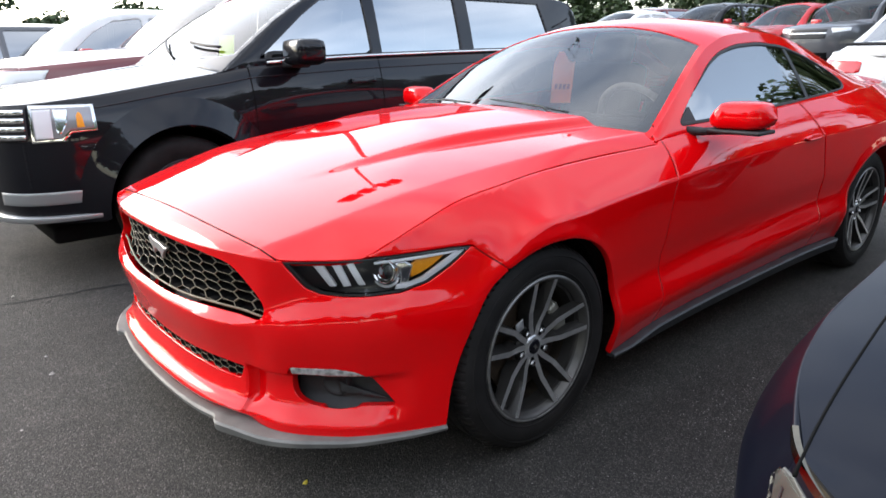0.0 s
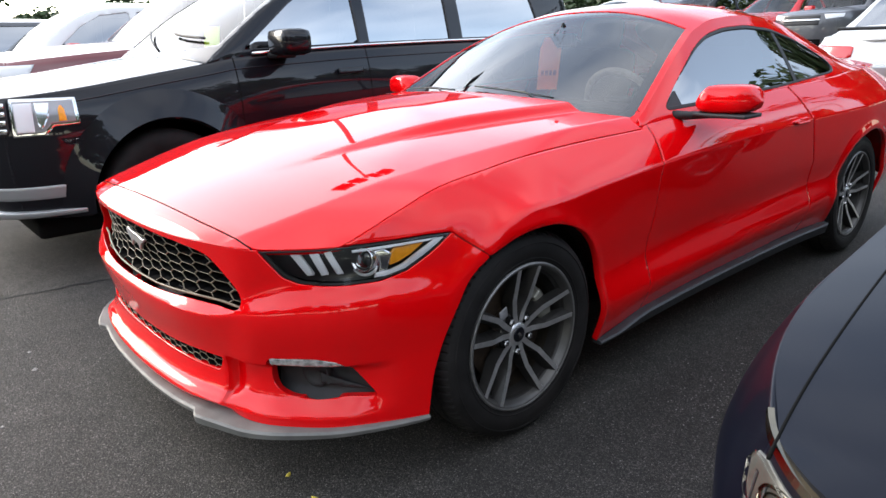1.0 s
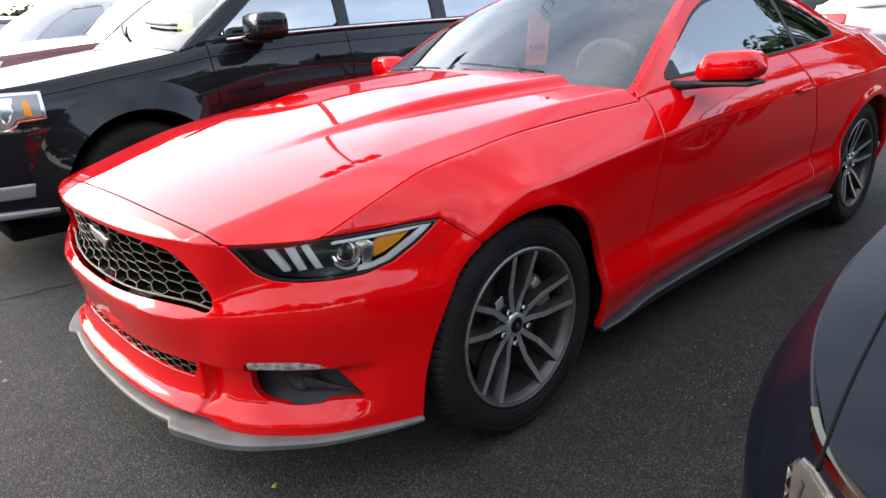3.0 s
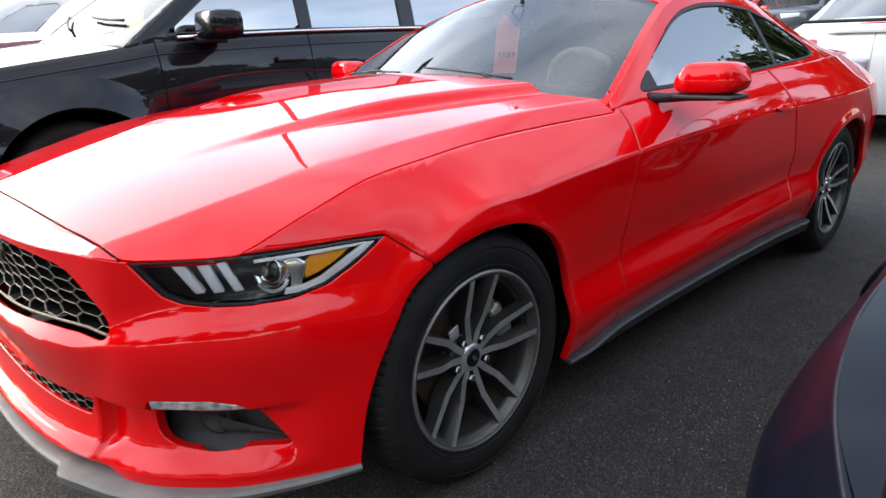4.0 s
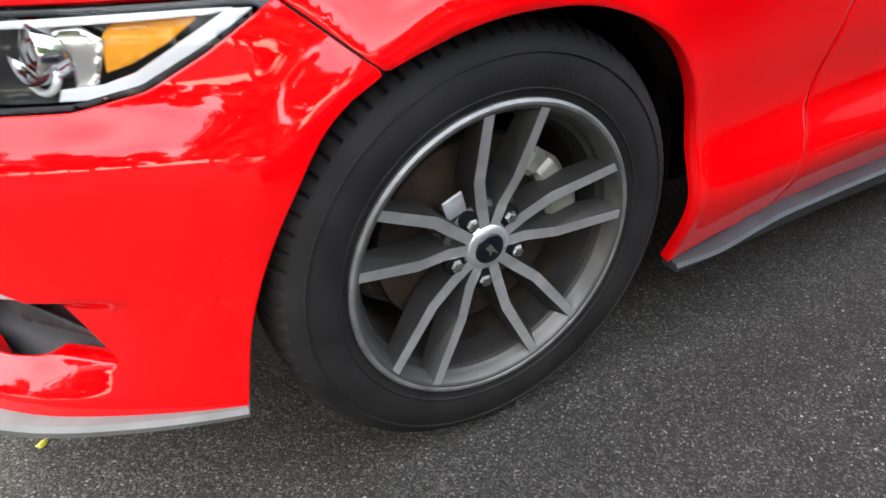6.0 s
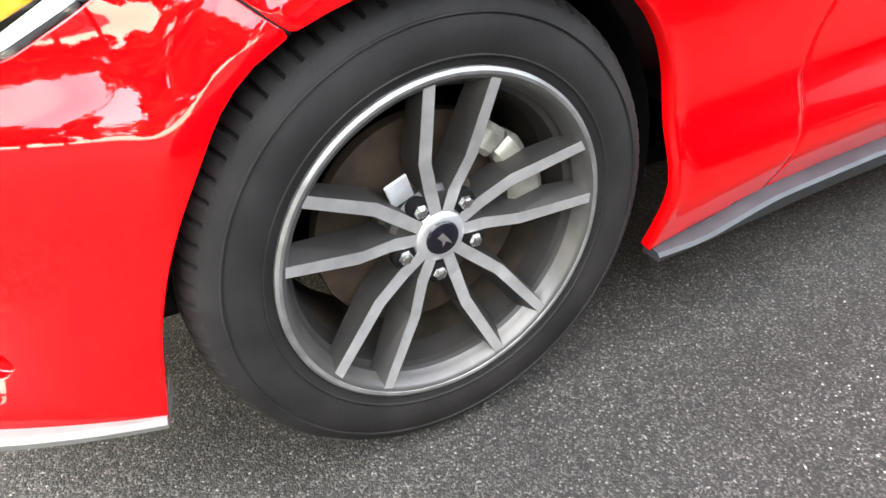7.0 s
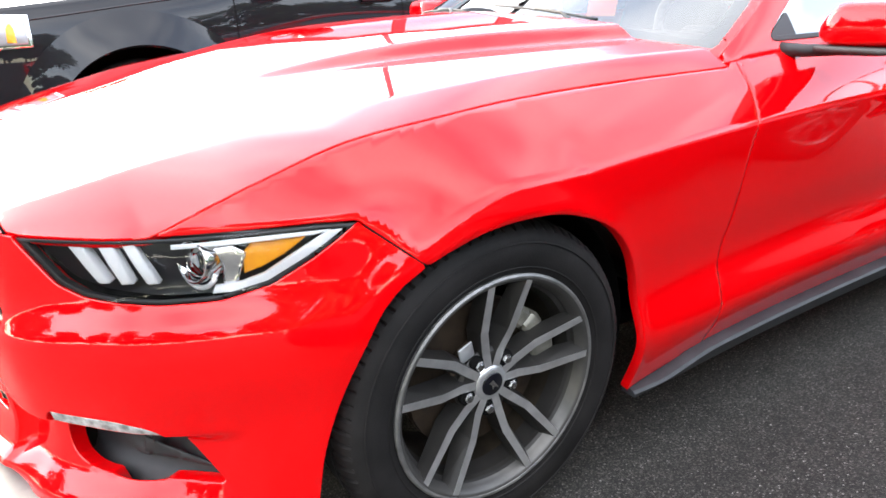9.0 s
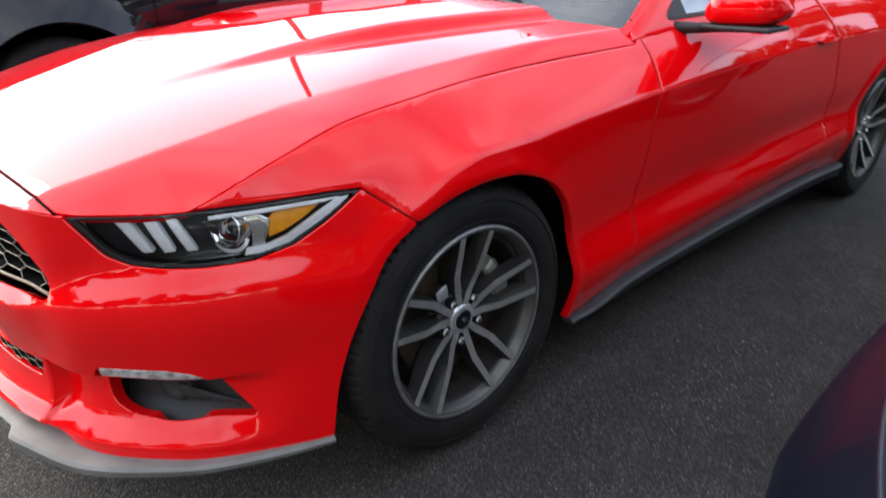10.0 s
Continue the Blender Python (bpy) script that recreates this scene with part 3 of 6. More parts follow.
front_foot = [p for p in FRONT_ARCH if p[1] > 0.2]
fender_low = [p for p in front_foot if p[0] >= seam[1][0]]
edge_up = [(float(s_at(x)), float(EDGE_Z(x)) - 0.0015) for x in np.linspace(-0.55, 0.738, 24)]
fender_out = [(seam[1][0] + GAP, seam[1][1])] + list(reversed(fender_low)) + [(float(s_at(0.374)), .197), (float(s_at(0.45)), .212)]
fender_out += [(float(s_at(x - GAP)), z) for x, z in DOOR_F[:-1]] + [(float(s_at(0.805 - GAP)), top_line(s_at(.805))), (float(s_at(0.76)), top_line(s_at(.76)))]
fender_out += list(reversed(edge_up)) + [(.905, .725), (1.03, .7265), (1.15, .7295), (1.219, .727), (seam[0][0] + GAP, .718)]
door_out = [(float(s_at(x + GAP)), z) for x, z in DOOR_F] + upper(0.83, 1.9) + [(float(s_at(x - GAP)), z) for x, z in reversed(DOOR_R)]
rear_low = [p for p in REAR_ARCH if p[1] > 0.24]
quarter_out = [(float(s_at(x + GAP)), z) for x, z in DOOR_R] + upper(2.0, 3.75, 24) + [(float(s_at(3.75)), .30), (float(s_at(3.12)), .29)] + rear_low + [(float(s_at(2.30)), .25)]
CREASE = 0.76


def creased(s, v):
    """The flank over its length and an even height, in which the crease runs level."""
    c = LZ[4](np.abs(s))
    return flank(s, np.where(v < CREASE, v * c / CREASE, c + (v - CREASE) * (1.2 - c) / (1.2 - CREASE)))


def even(o):
    c = LZ[4](np.abs(o[:, 0]))
    return np.stack([o[:, 0], np.where(o[:, 1] < c, o[:, 1] * CREASE / c, CREASE + (o[:, 1] - c) * (1.2 - CREASE) / (1.2 - c))], 1)


for name, outline in (("fender", fender_out), ("door", door_out), ("quarter_panel", quarter_out)):
    for side in (1, -1):
        o = outline if side > 0 else flip(outline)
        ob = add(name, sheet(creased, even(loop(o, 0.004)), (), 0.0095, 0.02, 0.0013, CREASE), RED, coupe, sharp=52)
        if name == "door" and side > 0:
            door_near = ob

# dark tubes added behind the flank's seams, standing in for shade in the gaps
for line in (DOOR_F, DOOR_R, [(-0.272, 0.716), (-0.185, 0.648)]):
    ks = np.linspace(0, 1, 40)
    at_k = np.linspace(0, 1, len(line))
    lx, lz = np.interp(ks, at_k, [p[0] for p in line]), np.interp(ks, at_k, [p[1] for p in line])
    for side in (1, -1):
        shade_line = flank(side * s_at(lx), lz) + np.array([0, side * 0.0042, 0])
        add("seam_seal", tube(shade_line.tolist(), 0.0034, 6), DARK, coupe)

flank_cut = lambda d: (lambda s, z: flank_at(s, z, d))  # noqa: E731


def flank_at(s, z, d):
    """The flank's form, d metres further in (out: minus)."""
    s, z = np.broadcast_arrays(np.asarray(s, float), np.asarray(z, float))
    a = np.abs(s)
    tx, ty = np.interp(a, S_TAB, T_TAB[:, 0]), np.interp(a, S_TAB, T_TAB[:, 1])
    return flank(s, z) + np.asarray(d, float)[..., None] * np.stack([ty, np.sign(s + 1e-12) * tx, 0 * ty], -1)


def pair(name, surface, outline, mat, step=0.008, depth=0.01, lip=0.001, parents=(None, None), label="", holes=()):
    """One part on each side of the car, on a form over the outline."""
    out = []
    for parent, o, hs in ((parents[0], outline, holes), (parents[1], flip(outline), [flip(h) for h in holes])):
        out.append(add(name, sheet(surface, loop(o, 0.003), [loop(h, 0.003) for h in hs], step, depth, lip), mat, parent, label))
    return out


# headlights
lamps = pair("headlight", flank_cut(0.06), [(.64, .735), (.69, .60), (1.10, .60), (1.24, .70), (1.24, .735)], DARK, 0.02, 0.0, parents=(coupe, coupe), label="swept-back headlight with three white bars and an amber reflector")
HOUSE = material("lamp_housing", (0.02, 0.02, 0.022), 0.35, 0.0, 0.6)
inner_lamp = [(.665, .722), (.728, .643), (.78, .628), (.91, .620), (1.0, .622), (1.08, .638), (1.15, .676), (1.215, .726)]
pair("housing", lambda s, z: flank_at(s, z, 0.03 + 0.018 * smoothstep(0.72, 0.62, z)), inner_lamp, HOUSE, 0.012, 0.0, parents=lamps)
for low, high in (((.797, .817), (.748, .776)), ((.838, .860), (.802, .830)), ((.884, .904), (.846, .870))):
    pair("light_bar", flank_cut(0.014), [(low[0], .648), (low[1], .650), (high[1], .713), (high[0], .713)], LENS_WHITE, 0.006, 0.02, 0.002, lamps, "frosted white light bar")
pair("edge_light", flank_cut(0.008), [(.985, .6335), (1.03, .634), (1.075, .6465), (1.135, .679), (1.196, .7155), (1.168, .7150), (1.115, .686), (1.065, .658), (1.03, .648), (.99, .645)], LENS_WHITE, 0.0045, 0.014, 0.001, lamps, "bright white edge light")
pair("upper_edge_light", flank_cut(0.008), [(1.186, .7168), (1.10, .7155), (1.0, .7125), (.93, .7105), (.93, .7035), (1.0, .7045), (1.08, .7075), (1.15, .7105)], LENS_WHITE, 0.0045, 0.014, 0.001, lamps, "bright white edge light")
pair("amber_reflector", flank_cut(0.02), [(1.035, .656), (1.062, .664), (1.10, .682), (1.140, .7075), (1.05, .7035), (1.037, .69)], AMBER, 0.006, 0.012, 0.001, lamps, "amber side reflector")
pair("reflector_bowl", flank_cut(0.016), [(.985, .700), (1.02, .704), (1.042, .69), (1.025, .645), (1.0, .642), (1.005, .67)], REFLECTOR, 0.006, 0.012, 0.002, lamps)
for lamp, side in zip(lamps, (1, -1)):
    c = flank_at(np.array([side * 0.965]), np.array([0.678]), 0.03)[0]
    ring = lathe([(0.0, -0.012), (0.014, -0.0105), (0.024, -0.006), (0.028, 0.0)], 32, "x")
    turn = Matrix.Translation(c) @ pose(0, 0, 0, 0, 8, side * 24)
    lens_ball = add("projector_lens", moved(ring, turn), glass("projector_glass", (0.35, 0.38, 0.42), ior=1.8), lamp)
    tube_geo = lathe([(0.028, -0.004), (0.031, -0.014), (0.034, -0.012), (0.034, 0.03)], 32, "x")
    add("projector_ring", moved(tube_geo, turn), CHROME, lamp)
    back = lathe([(0.0, 0.012), (0.02, 0.01), (0.028, 0.0)], 24, "x")
    add("projector_bowl", moved(back, turn), REFLECTOR, lamp)
    arc = [(0.0, 0.042 * math.cos(a), 0.042 * math.sin(a)) for a in np.linspace(radians(200), radians(320), 14)]
    add("ring_light", moved(tube(arc, 0.0042, 8), turn), LENS_WHITE, lamp)
covers = pair("lamp_cover", flank_cut(0.002), LAMP, LENS, 0.012, 0.0, parents=lamps)
pair("gasket", flank_cut(0.005), [(s, z) for s, z in LAMP], TRIM, 0.006, 0.012, 0.001, lamps, holes=[[(.69, .7125), (.742, .654), (.78, .638), (.83, .633), (.91, .630), (1.0, .632), (1.07, .6475), (1.13, .678), (1.200, .7170), (1.15, .7185), (1.03, .7155), (.92, .7145), (.81, .7145), (.73, .7125)]])

# fog lamps in their pockets
fogs = pair("fog_lamp", lambda s, z: flank_at(s, z, 0.035 + 0.03 * smoothstep(0.95, 0.75, np.abs(s))), [(.645, .44), (.645, .255), (.99, .27), (.99, .44)], TRIM, 0.012, 0.0, parents=(coupe, coupe), label="black fog lamp pocket under a clear lens strip")
pair("lens_strip", flank_cut(0.004), [(.675, .428), (.81, .430), (.865, .419), (.896, .396), (.86, .399), (.78, .403), (.68, .404)], material("ribbed_lens", (0.6, 0.6, 0.59), 0.2, 0.5, 0.8, vary=.5, scale=55, bump=0.8, bump_scale=110), 0.005, 0.02, 0.002, fogs, "clear ribbed lens")
for fog, side in zip(fogs, (1, -1)):
    c = flank_at(np.array([side * 0.79]), np.array([0.352]), 0.06)[0]
    turn = Matrix.Translation(c) @ pose(0, 0, 0, 0, 0, side * 28)
    add("bulb_tube", moved(lathe([(0.0, -0.01), (0.03, -0.014), (0.036, -0.022), (0.04, -0.02), (0.042, 0.03)], 28, "x"), turn), TRIM, fog)
    add("blade", sheet(flank_cut(0.03), loop([(side * .80, .33), (side * .965, .309), (side * .965, .313), (side * .80, .36)] if side > 0 else flip([(.80, .33), (.965, .309), (.965, .313), (.80, .36)]), 0.003), (), 0.008, 0.004), TRIM, fog)


# honeycomb grilles
def honeycomb(outline, pitch_s, pitch_z, depth, bar, back=0.028):
    """Six-sided cells over an outline on the nose: their thin rims, and the deep walls behind."""
    rims, walls = ([], []), ([], [])
    poly = loop(outline, 0.004)
    lo, hi = poly.min(0), poly.max(0)
    cell = [(-0.36, 0.5), (0.36, 0.5), (0.64, 0.0), (0.36, -0.5), (-0.36, -0.5), (-0.64, 0.0)]
    j = 0
    while lo[1] + j * pitch_z * 0.5 < hi[1] + pitch_z:
        i = 0
        while lo[0] + i * pitch_s < hi[0] + pitch_s:
            cs, cz = lo[0] + (i + 0.5 * (j % 2)) * pitch_s, lo[1] + j * pitch_z * 0.5
            i += 1
            if not inside(poly, np.array([cs]), np.array([cz]))[0]:
                continue
            rings = []
            for scale, d in ((1.0, 0.003), (1.0 - bar * .4, 0.0), (1.0 - bar, 0.001), (1.0 - bar * 1.4, depth)):
                ss = np.array([cs + x * pitch_s * 0.5 * scale for x, _ in cell])
                zz = np.array([cz + z * pitch_z * scale for _, z in cell])
                rings.append(flank_at(ss, zz, back + d).tolist())
            for (v, f), pick in ((rims, rings[:3]), (walls, rings[2:])):
                base = len(v)
                for ring_ in pick:
                    v += ring_
                for r in range(len(pick) - 1):
                    for k in range(6):
                        k2 = (k + 1) % 6
                        f.append((base + r * 6 + k, base + r * 6 + k2, base + r * 6 + 6 + k2, base + r * 6 + 6 + k))
        j += 1
    return rims, walls


# rims coloured paler to look lit; cell walls and backing near-black for shade
MESH = material("lit_grille_plastic", (0.17, 0.14, 0.095), 0.4, 0.0, 0.0, spec=0.3, vary=0.2, scale=60)
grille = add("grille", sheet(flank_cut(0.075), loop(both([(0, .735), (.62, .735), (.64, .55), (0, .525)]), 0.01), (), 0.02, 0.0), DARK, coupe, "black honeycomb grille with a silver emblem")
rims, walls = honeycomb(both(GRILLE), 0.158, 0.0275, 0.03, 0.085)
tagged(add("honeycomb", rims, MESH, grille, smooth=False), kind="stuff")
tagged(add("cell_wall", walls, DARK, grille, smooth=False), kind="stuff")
line = np.linspace(-.6, .6, 60)
low_edge = curve([0, .15, .27, .40, .52, .60], [.541, .543, .548, .556, .560, .559])
add("grille_edge", tube(flank_at(line, low_edge(np.abs(line)), np.full(60, .018)).tolist(), .0035, 8), MESH, grille, "thin bronze edge")
badge = [(-.075, .672), (-.05, .684), (-.03, .674), (.02, .672), (.06, .664), (.085, .668), (.07, .655), (.05, .648), (.03, .632), (.012, .618), (.016, .640), (-.02, .648), (-.04, .632), (-.055, .622), (-.045, .645), (-.06, .658)]
add("emblem", sheet(flank_cut(0.016), loop([(s * 1.05, (z - .65) * 1.1 + .642) for s, z in badge], 0.002, 0.004), (), 0.004, 0.01, 0.002), POLISHED, grille, "bright silver emblem")
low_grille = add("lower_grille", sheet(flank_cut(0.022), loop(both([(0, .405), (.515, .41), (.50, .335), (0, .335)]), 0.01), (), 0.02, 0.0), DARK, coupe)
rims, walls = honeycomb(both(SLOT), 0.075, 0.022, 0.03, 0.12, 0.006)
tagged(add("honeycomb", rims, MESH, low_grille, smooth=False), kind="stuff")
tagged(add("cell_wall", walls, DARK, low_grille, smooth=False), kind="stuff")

# splitter under the nose and sill skirts
def strip(ss, out_top, out_bot, z_top, z_bot, back=0.06):
    """A lip of four edges swept along the outline: back top, outer top, outer foot, back foot."""
    verts, n = [], len(ss)
    for d, z in ((np.full(n, back), z_top + 0.008), (-out_top + 0.006, z_top + 0.001), (-out_top, z_top - 0.005), (-out_bot, z_bot), (np.full(n, back), z_bot)):
        a = np.abs(ss)
        tx, ty = np.interp(a, S_TAB, T_TAB[:, 0]), np.interp(a, S_TAB, T_TAB[:, 1])
        x, y = np.interp(a, S_TAB, XY_TAB[:, 0]), np.interp(a, S_TAB, XY_TAB[:, 1])
        sg = np.sign(ss + 1e-12)
        verts += np.stack([x + ty * d, -sg * (y - tx * d), z], -1).tolist()
    faces = [(k * n + i, k * n + i + 1, (k + 1) * n + i + 1, (k + 1) * n + i) for k in range(4) for i in range(n - 1)]
    faces += [tuple(k * n for k in range(5)), tuple(k * n + n - 1 for k in reversed(range(5)))]
    return verts, faces


ss = np.r_[np.linspace(-float(s_at(-0.385)), 0, 150)[:-1], np.linspace(0, float(s_at(-0.385)), 150)]
a = np.abs(ss)
out = curve([0, .3, .40, .445, .6, .8, 1.0, 1.2], [.028, .03, .032, .056, .044, .026, .016, .004])(a)

z_top = curve([0, .3, .42, .5, .6, .9, 1.12, 1.2], [.222, .228, .236, .238, .234, .232, .22, .216])(a)
z_bot = z_top - curve([0, .4, .45, .6, 1.2], [.018, .018, .026, .022, .012])(a)
add("splitter", strip(ss, out, out - 0.003, z_top, z_bot), SKIRT, coupe, "weathered grey plastic splitter", sharp=30)
for side in (1, -1):
    sk = np.linspace(float(s_at(0.385)), float(s_at(2.34)), 60)
    g = strip(sk * 1.0, 0.0 * sk + curve([0, .1, .5, 1.9, 2.0], [-.012, .006, .01, .01, -.01])(sk - sk[0]), 0.0 * sk - .012, .196 + curve([0, .1, .3, 2.0], [0.0, .014, .038, .05])(sk - sk[0]), .183 + 0.004 * (sk - sk[0]), 0.05)
    add("side_skirt", g if side > 0 else mirrored(g), SILL, coupe, "dull grey plastic sill skirt", sharp=30)


# wheels
def build_wheel(parent_name):
    """A wheel about its own centre, its face towards -y."""
    w = new(parent_name)
    steps, prof = 400, [(.222, .105), (.238, .112), (.262, .123), (.29, .125), (.312, .118), (.322, .110), (.331, .095), (.3355, .078), (.3365, .062), (.329, .060), (.329, .053), (.337, .051), (.3375, .012), (.330, .010), (.330, .0)]
    full = [(r, -o) for r, o in prof] + [(r, o) for r, o in reversed(prof[:-1])]
    v, f = lathe(full, steps)
    n = len(full)
    v = [list(p) for p in v]
    for i in range(steps):
        if i % 5 == 0:
            for k, cut in ((5, .002), (6, .007), (7, .009), (8, .009), (n - 6, .002), (n - 7, .007), (n - 8, .009), (n - 9, .009)):
                r = math.hypot(v[i * n + k][0], v[i * n + k][2])
                q = (r - cut) / r
                v[i * n + k][0] *= q
                v[i * n + k][2] *= q
    tyre = add("tyre", (v, f), RUBBER, w, "black rubber tyre with moulded tread", sharp=32)
    for r, o in ((.252, -.1185), (.30, -.1228)):
        add("sidewall_ring", lathe([(r - .002, o + .003), (r - .0012, o - .0022), (r + .0012, o - .0022), (r + .002, o + .003)], 96), RUBBER, tyre)
    rim = add("rim", lathe([(.234, -.112), (.2275, -.111), (.2225, -.104), (.2170, -.088), (.2150, -.083), (.207, -.079), (.204, -.06), (.2, -.045)], 96), ALLOY_DARK, w, "dark grey alloy rim with machined faces", sharp=40)
    add("barrel", lathe([(.2, -.046), (.198, .0), (.2, .09), (.215, .1)], 72), BARREL, rim, "dusty brown inner barrel")
    add("flange", lathe([(.2145, -.0925), (.2185, -.1003), (.2222, -.112), (.2268, -.1172), (.2295, -.1182)], 120), FLANGE, rim, "dull machined inner flange")
    add("lip", lathe([(.2290, -.1170), (.2305, -.119), (.2345, -.120), (.2385, -.117), (.239, -.11)], 120), LIP, rim, "machined bright lip", sharp=35)
    rad = [.033, .068, .116, .2235]
    off = [.0080, .0178, .0335, .0450]
    wid = [.0088, .0094, .0088, .0074]
    dep = [-.0812, -.0815, -.0915, -.1165]
    for k in range(5):
        mid = radians(86 + 72 * k)
        for sg in (-1, 1):
            top, low, mirror_faces = [], [], []
            for r, o, h, y in zip(rad, off, wid, dep):
                for e in (-1, 1):
                    px, pz = r, sg * o + e * h
                    top.append((px * math.cos(mid) - pz * math.sin(mid), y, px * math.sin(mid) + pz * math.cos(mid)))
                    wide = sg * o + e * (h + (.004 if e == sg else .013))
                    low.append((px * math.cos(mid) - wide * math.sin(mid), y + (.042 if r < .2 else .03), px * math.sin(mid) + wide * math.cos(mid)))
            m = len(top)
            face = [(2 * i, 2 * i + 1, 2 * i + 3, 2 * i + 2) for i in range(3)]
            bevel = [(p[0], p[1] + .0012, p[2]) for p in top]
            walls = [(2 * i + e, 2 * i + 2 + e, m + 2 * i + 2 + e, m + 2 * i + e) for i in range(3) for e in (0, 1)]
            sp = add("spoke", (bevel + low, face + walls + [(1, 0, m, m + 1), (m - 2, m - 1, 2 * m - 1, 2 * m - 2)]), ALLOY_DARK, rim, smooth=False)
            bm = bmesh.new()
            bm.from_mesh(sp.data)
            bmesh.ops.recalc_face_normals(bm, faces=bm.faces)
            bm.to_mesh(sp.data)
            bm.free()
            sheet_v = top + [(p[0], p[1] + .003, p[2]) for p in top]
            sf = face + [(2 * i + e, 2 * i + 2 + e, m + 2 * i + 2 + e, m + 2 * i + e) for i in range(3) for e in (0, 1)]
            add("spoke_face", (sheet_v, sf), ALLOY, rim, smooth=False)
    add("hub_plate", lathe([(0.0, -.0860), (.0265, -.0860), (.029, -.0854), (.0375, -.0808), (.0400, -.0770), (.041, -.05)], 60), POLISHED, rim, sharp=30)
    add("hub_web", lathe([(.0385, -.0766), (.066, -.0752), (.073, -.069), (.077, -.045)], 60), ALLOY_DARK, rim, sharp=30)
    add("centre_cap", lathe([(0.0, -.0900), (.0215, -.0892), (.0245, -.0872), (.0255, -.0830)], 48), BLACK_PAINT, rim, "black centre cap with a small silver mark")
    mark = [(-.012, .006), (-.002, .012), (.010, -.004), (.014, -.011), (.003, -.004), (-.003, -.013), (-.004, -.002)]
    add("cap_mark", ([(x * .9, -.0908, z * .9) for x, z in mark], [(0, 1, 6), (1, 4, 6), (1, 2, 4), (2, 3, 4), (6, 4, 5)]), CHROME, rim, smooth=False)
    for k in range(5):
        an = radians(122 + 72 * k)
        cx, cz = .0572 * math.cos(an), .0572 * math.sin(an)
        shift = Matrix.Translation((cx, 0, cz))
        add("nut_well", moved(lathe([(.0, -.0812), (.0158, -.0812), (.0166, -.0806), (.0170, -.0700)], 24), shift), DARK, rim)
        hexa = lathe([(0.0, -.0915), (.005, -.0913), (.0082, -.0898), (.0104, -.0860), (.0108, -.074)], 6)
        add("lug_nut", moved(hexa, shift), NUT, rim, smooth=False)
    add("brake_disc", lathe([(.05, -.02), (.085, -.033), (.09, -.034), (.16, -.034), (.162, -.018)], 72), STEEL, w, "rusty steel brake disc", sharp=30)
    add("hub_bell", lathe([(0.0, -.058), (.074, -.058), (.082, -.05), (.085, -.035)], 48), STEEL, w, sharp=30)
    for first, last, r0, r1, face in ((-24, 2, .122, .180, -.062), (4, 20, .126, .172, -.056), (22, 36, .120, .164, -.060)):
        cv, cf, m = [], [], 9
        for i in range(m):
            an = radians(first + (last - first) * i / (m - 1) + 22)
            ease = .007 if i in (0, m - 1) else (.002 if i in (1, m - 2) else 0.0)
            cv += [(r * math.cos(an), y, r * math.sin(an)) for r, y in ((r0 + ease, -.03), (r0 + ease, face + ease), (r0 + .008, face - .006 + ease), (r1 - .01, face - .008 + ease), (r1 - ease, face + ease), (r1 - ease, -.03))]
        cf = [(6 * i + k, 6 * i + (k + 1) % 6, 6 * i + 6 + (k + 1) % 6, 6 * i + 6 + k) for i in range(m - 1) for k in range(6)]
        cf += [tuple(range(6)), tuple(6 * (m - 1) + k for k in reversed(range(6)))]
        add("caliper", (cv, cf), CALIPER, w, "pale cast brake caliper", sharp=30)
    an = radians(124)
    plate = box(-.017, .017, -.0022, .0022, -.021, .021, .002)
    add("balance_plate", moved(plate, Matrix.Translation((.094 * math.cos(an), -.070, .094 * math.sin(an))) @ pose(0, 0, 0, 14, -22, 0)), material("pale_plate", (0.45, 0.45, 0.455), 0.4, 0.3, vary=0.1, scale=40), w, "pale grey metal plate")
    va = radians(28)
    add("valve", tube([(.205 * math.cos(va), -.085, .205 * math.sin(va)), (.192 * math.cos(va), -.098, .192 * math.sin(va))], .0035), FLANGE, rim)
    return w


wheel = build_wheel("wheel")
wheel.parent = coupe
wheel.matrix_local = pose(0, -.787, .335)


def clone(ob, m, parent):
    """A copy of a part with its sub-parts under the thing."""
    c = copy_thing(ob, m)
    c.parent = parent
    return c


clone(wheel, pose(2.72, -.80, .335), coupe)
clone(wheel, pose(0, .787, .335, 0, 0, 180), coupe)
clone(wheel, pose(2.72, .80, .335, 0, 0, 180), coupe)
for xc in (0.0, 2.72):
    for sg in (1, -1):
        v, f = [], []
        for i in range(25):
            an = math.pi * (1.08 - 1.16 * i / 24)
            for y in (-.845, -.45):
                v.append((xc + .392 * math.cos(an), sg * y, .335 + (.372 if an > 0 and an < math.pi else .37) * math.sin(an)))
        f = [(2 * i, 2 * i + 1, 2 * i + 3, 2 * i + 2) for i in range(24)]
        c0 = len(v)
        v.append((xc, sg * -.45, .335))
        f += [(c0, 2 * i + 1, 2 * i + 3) for i in range(24)]
        add("wheel_liner", (v, f), DARK, coupe)
add("underbody", box(-.72, 3.7, -.62, .62, .16, .21, .02), DARK, coupe)

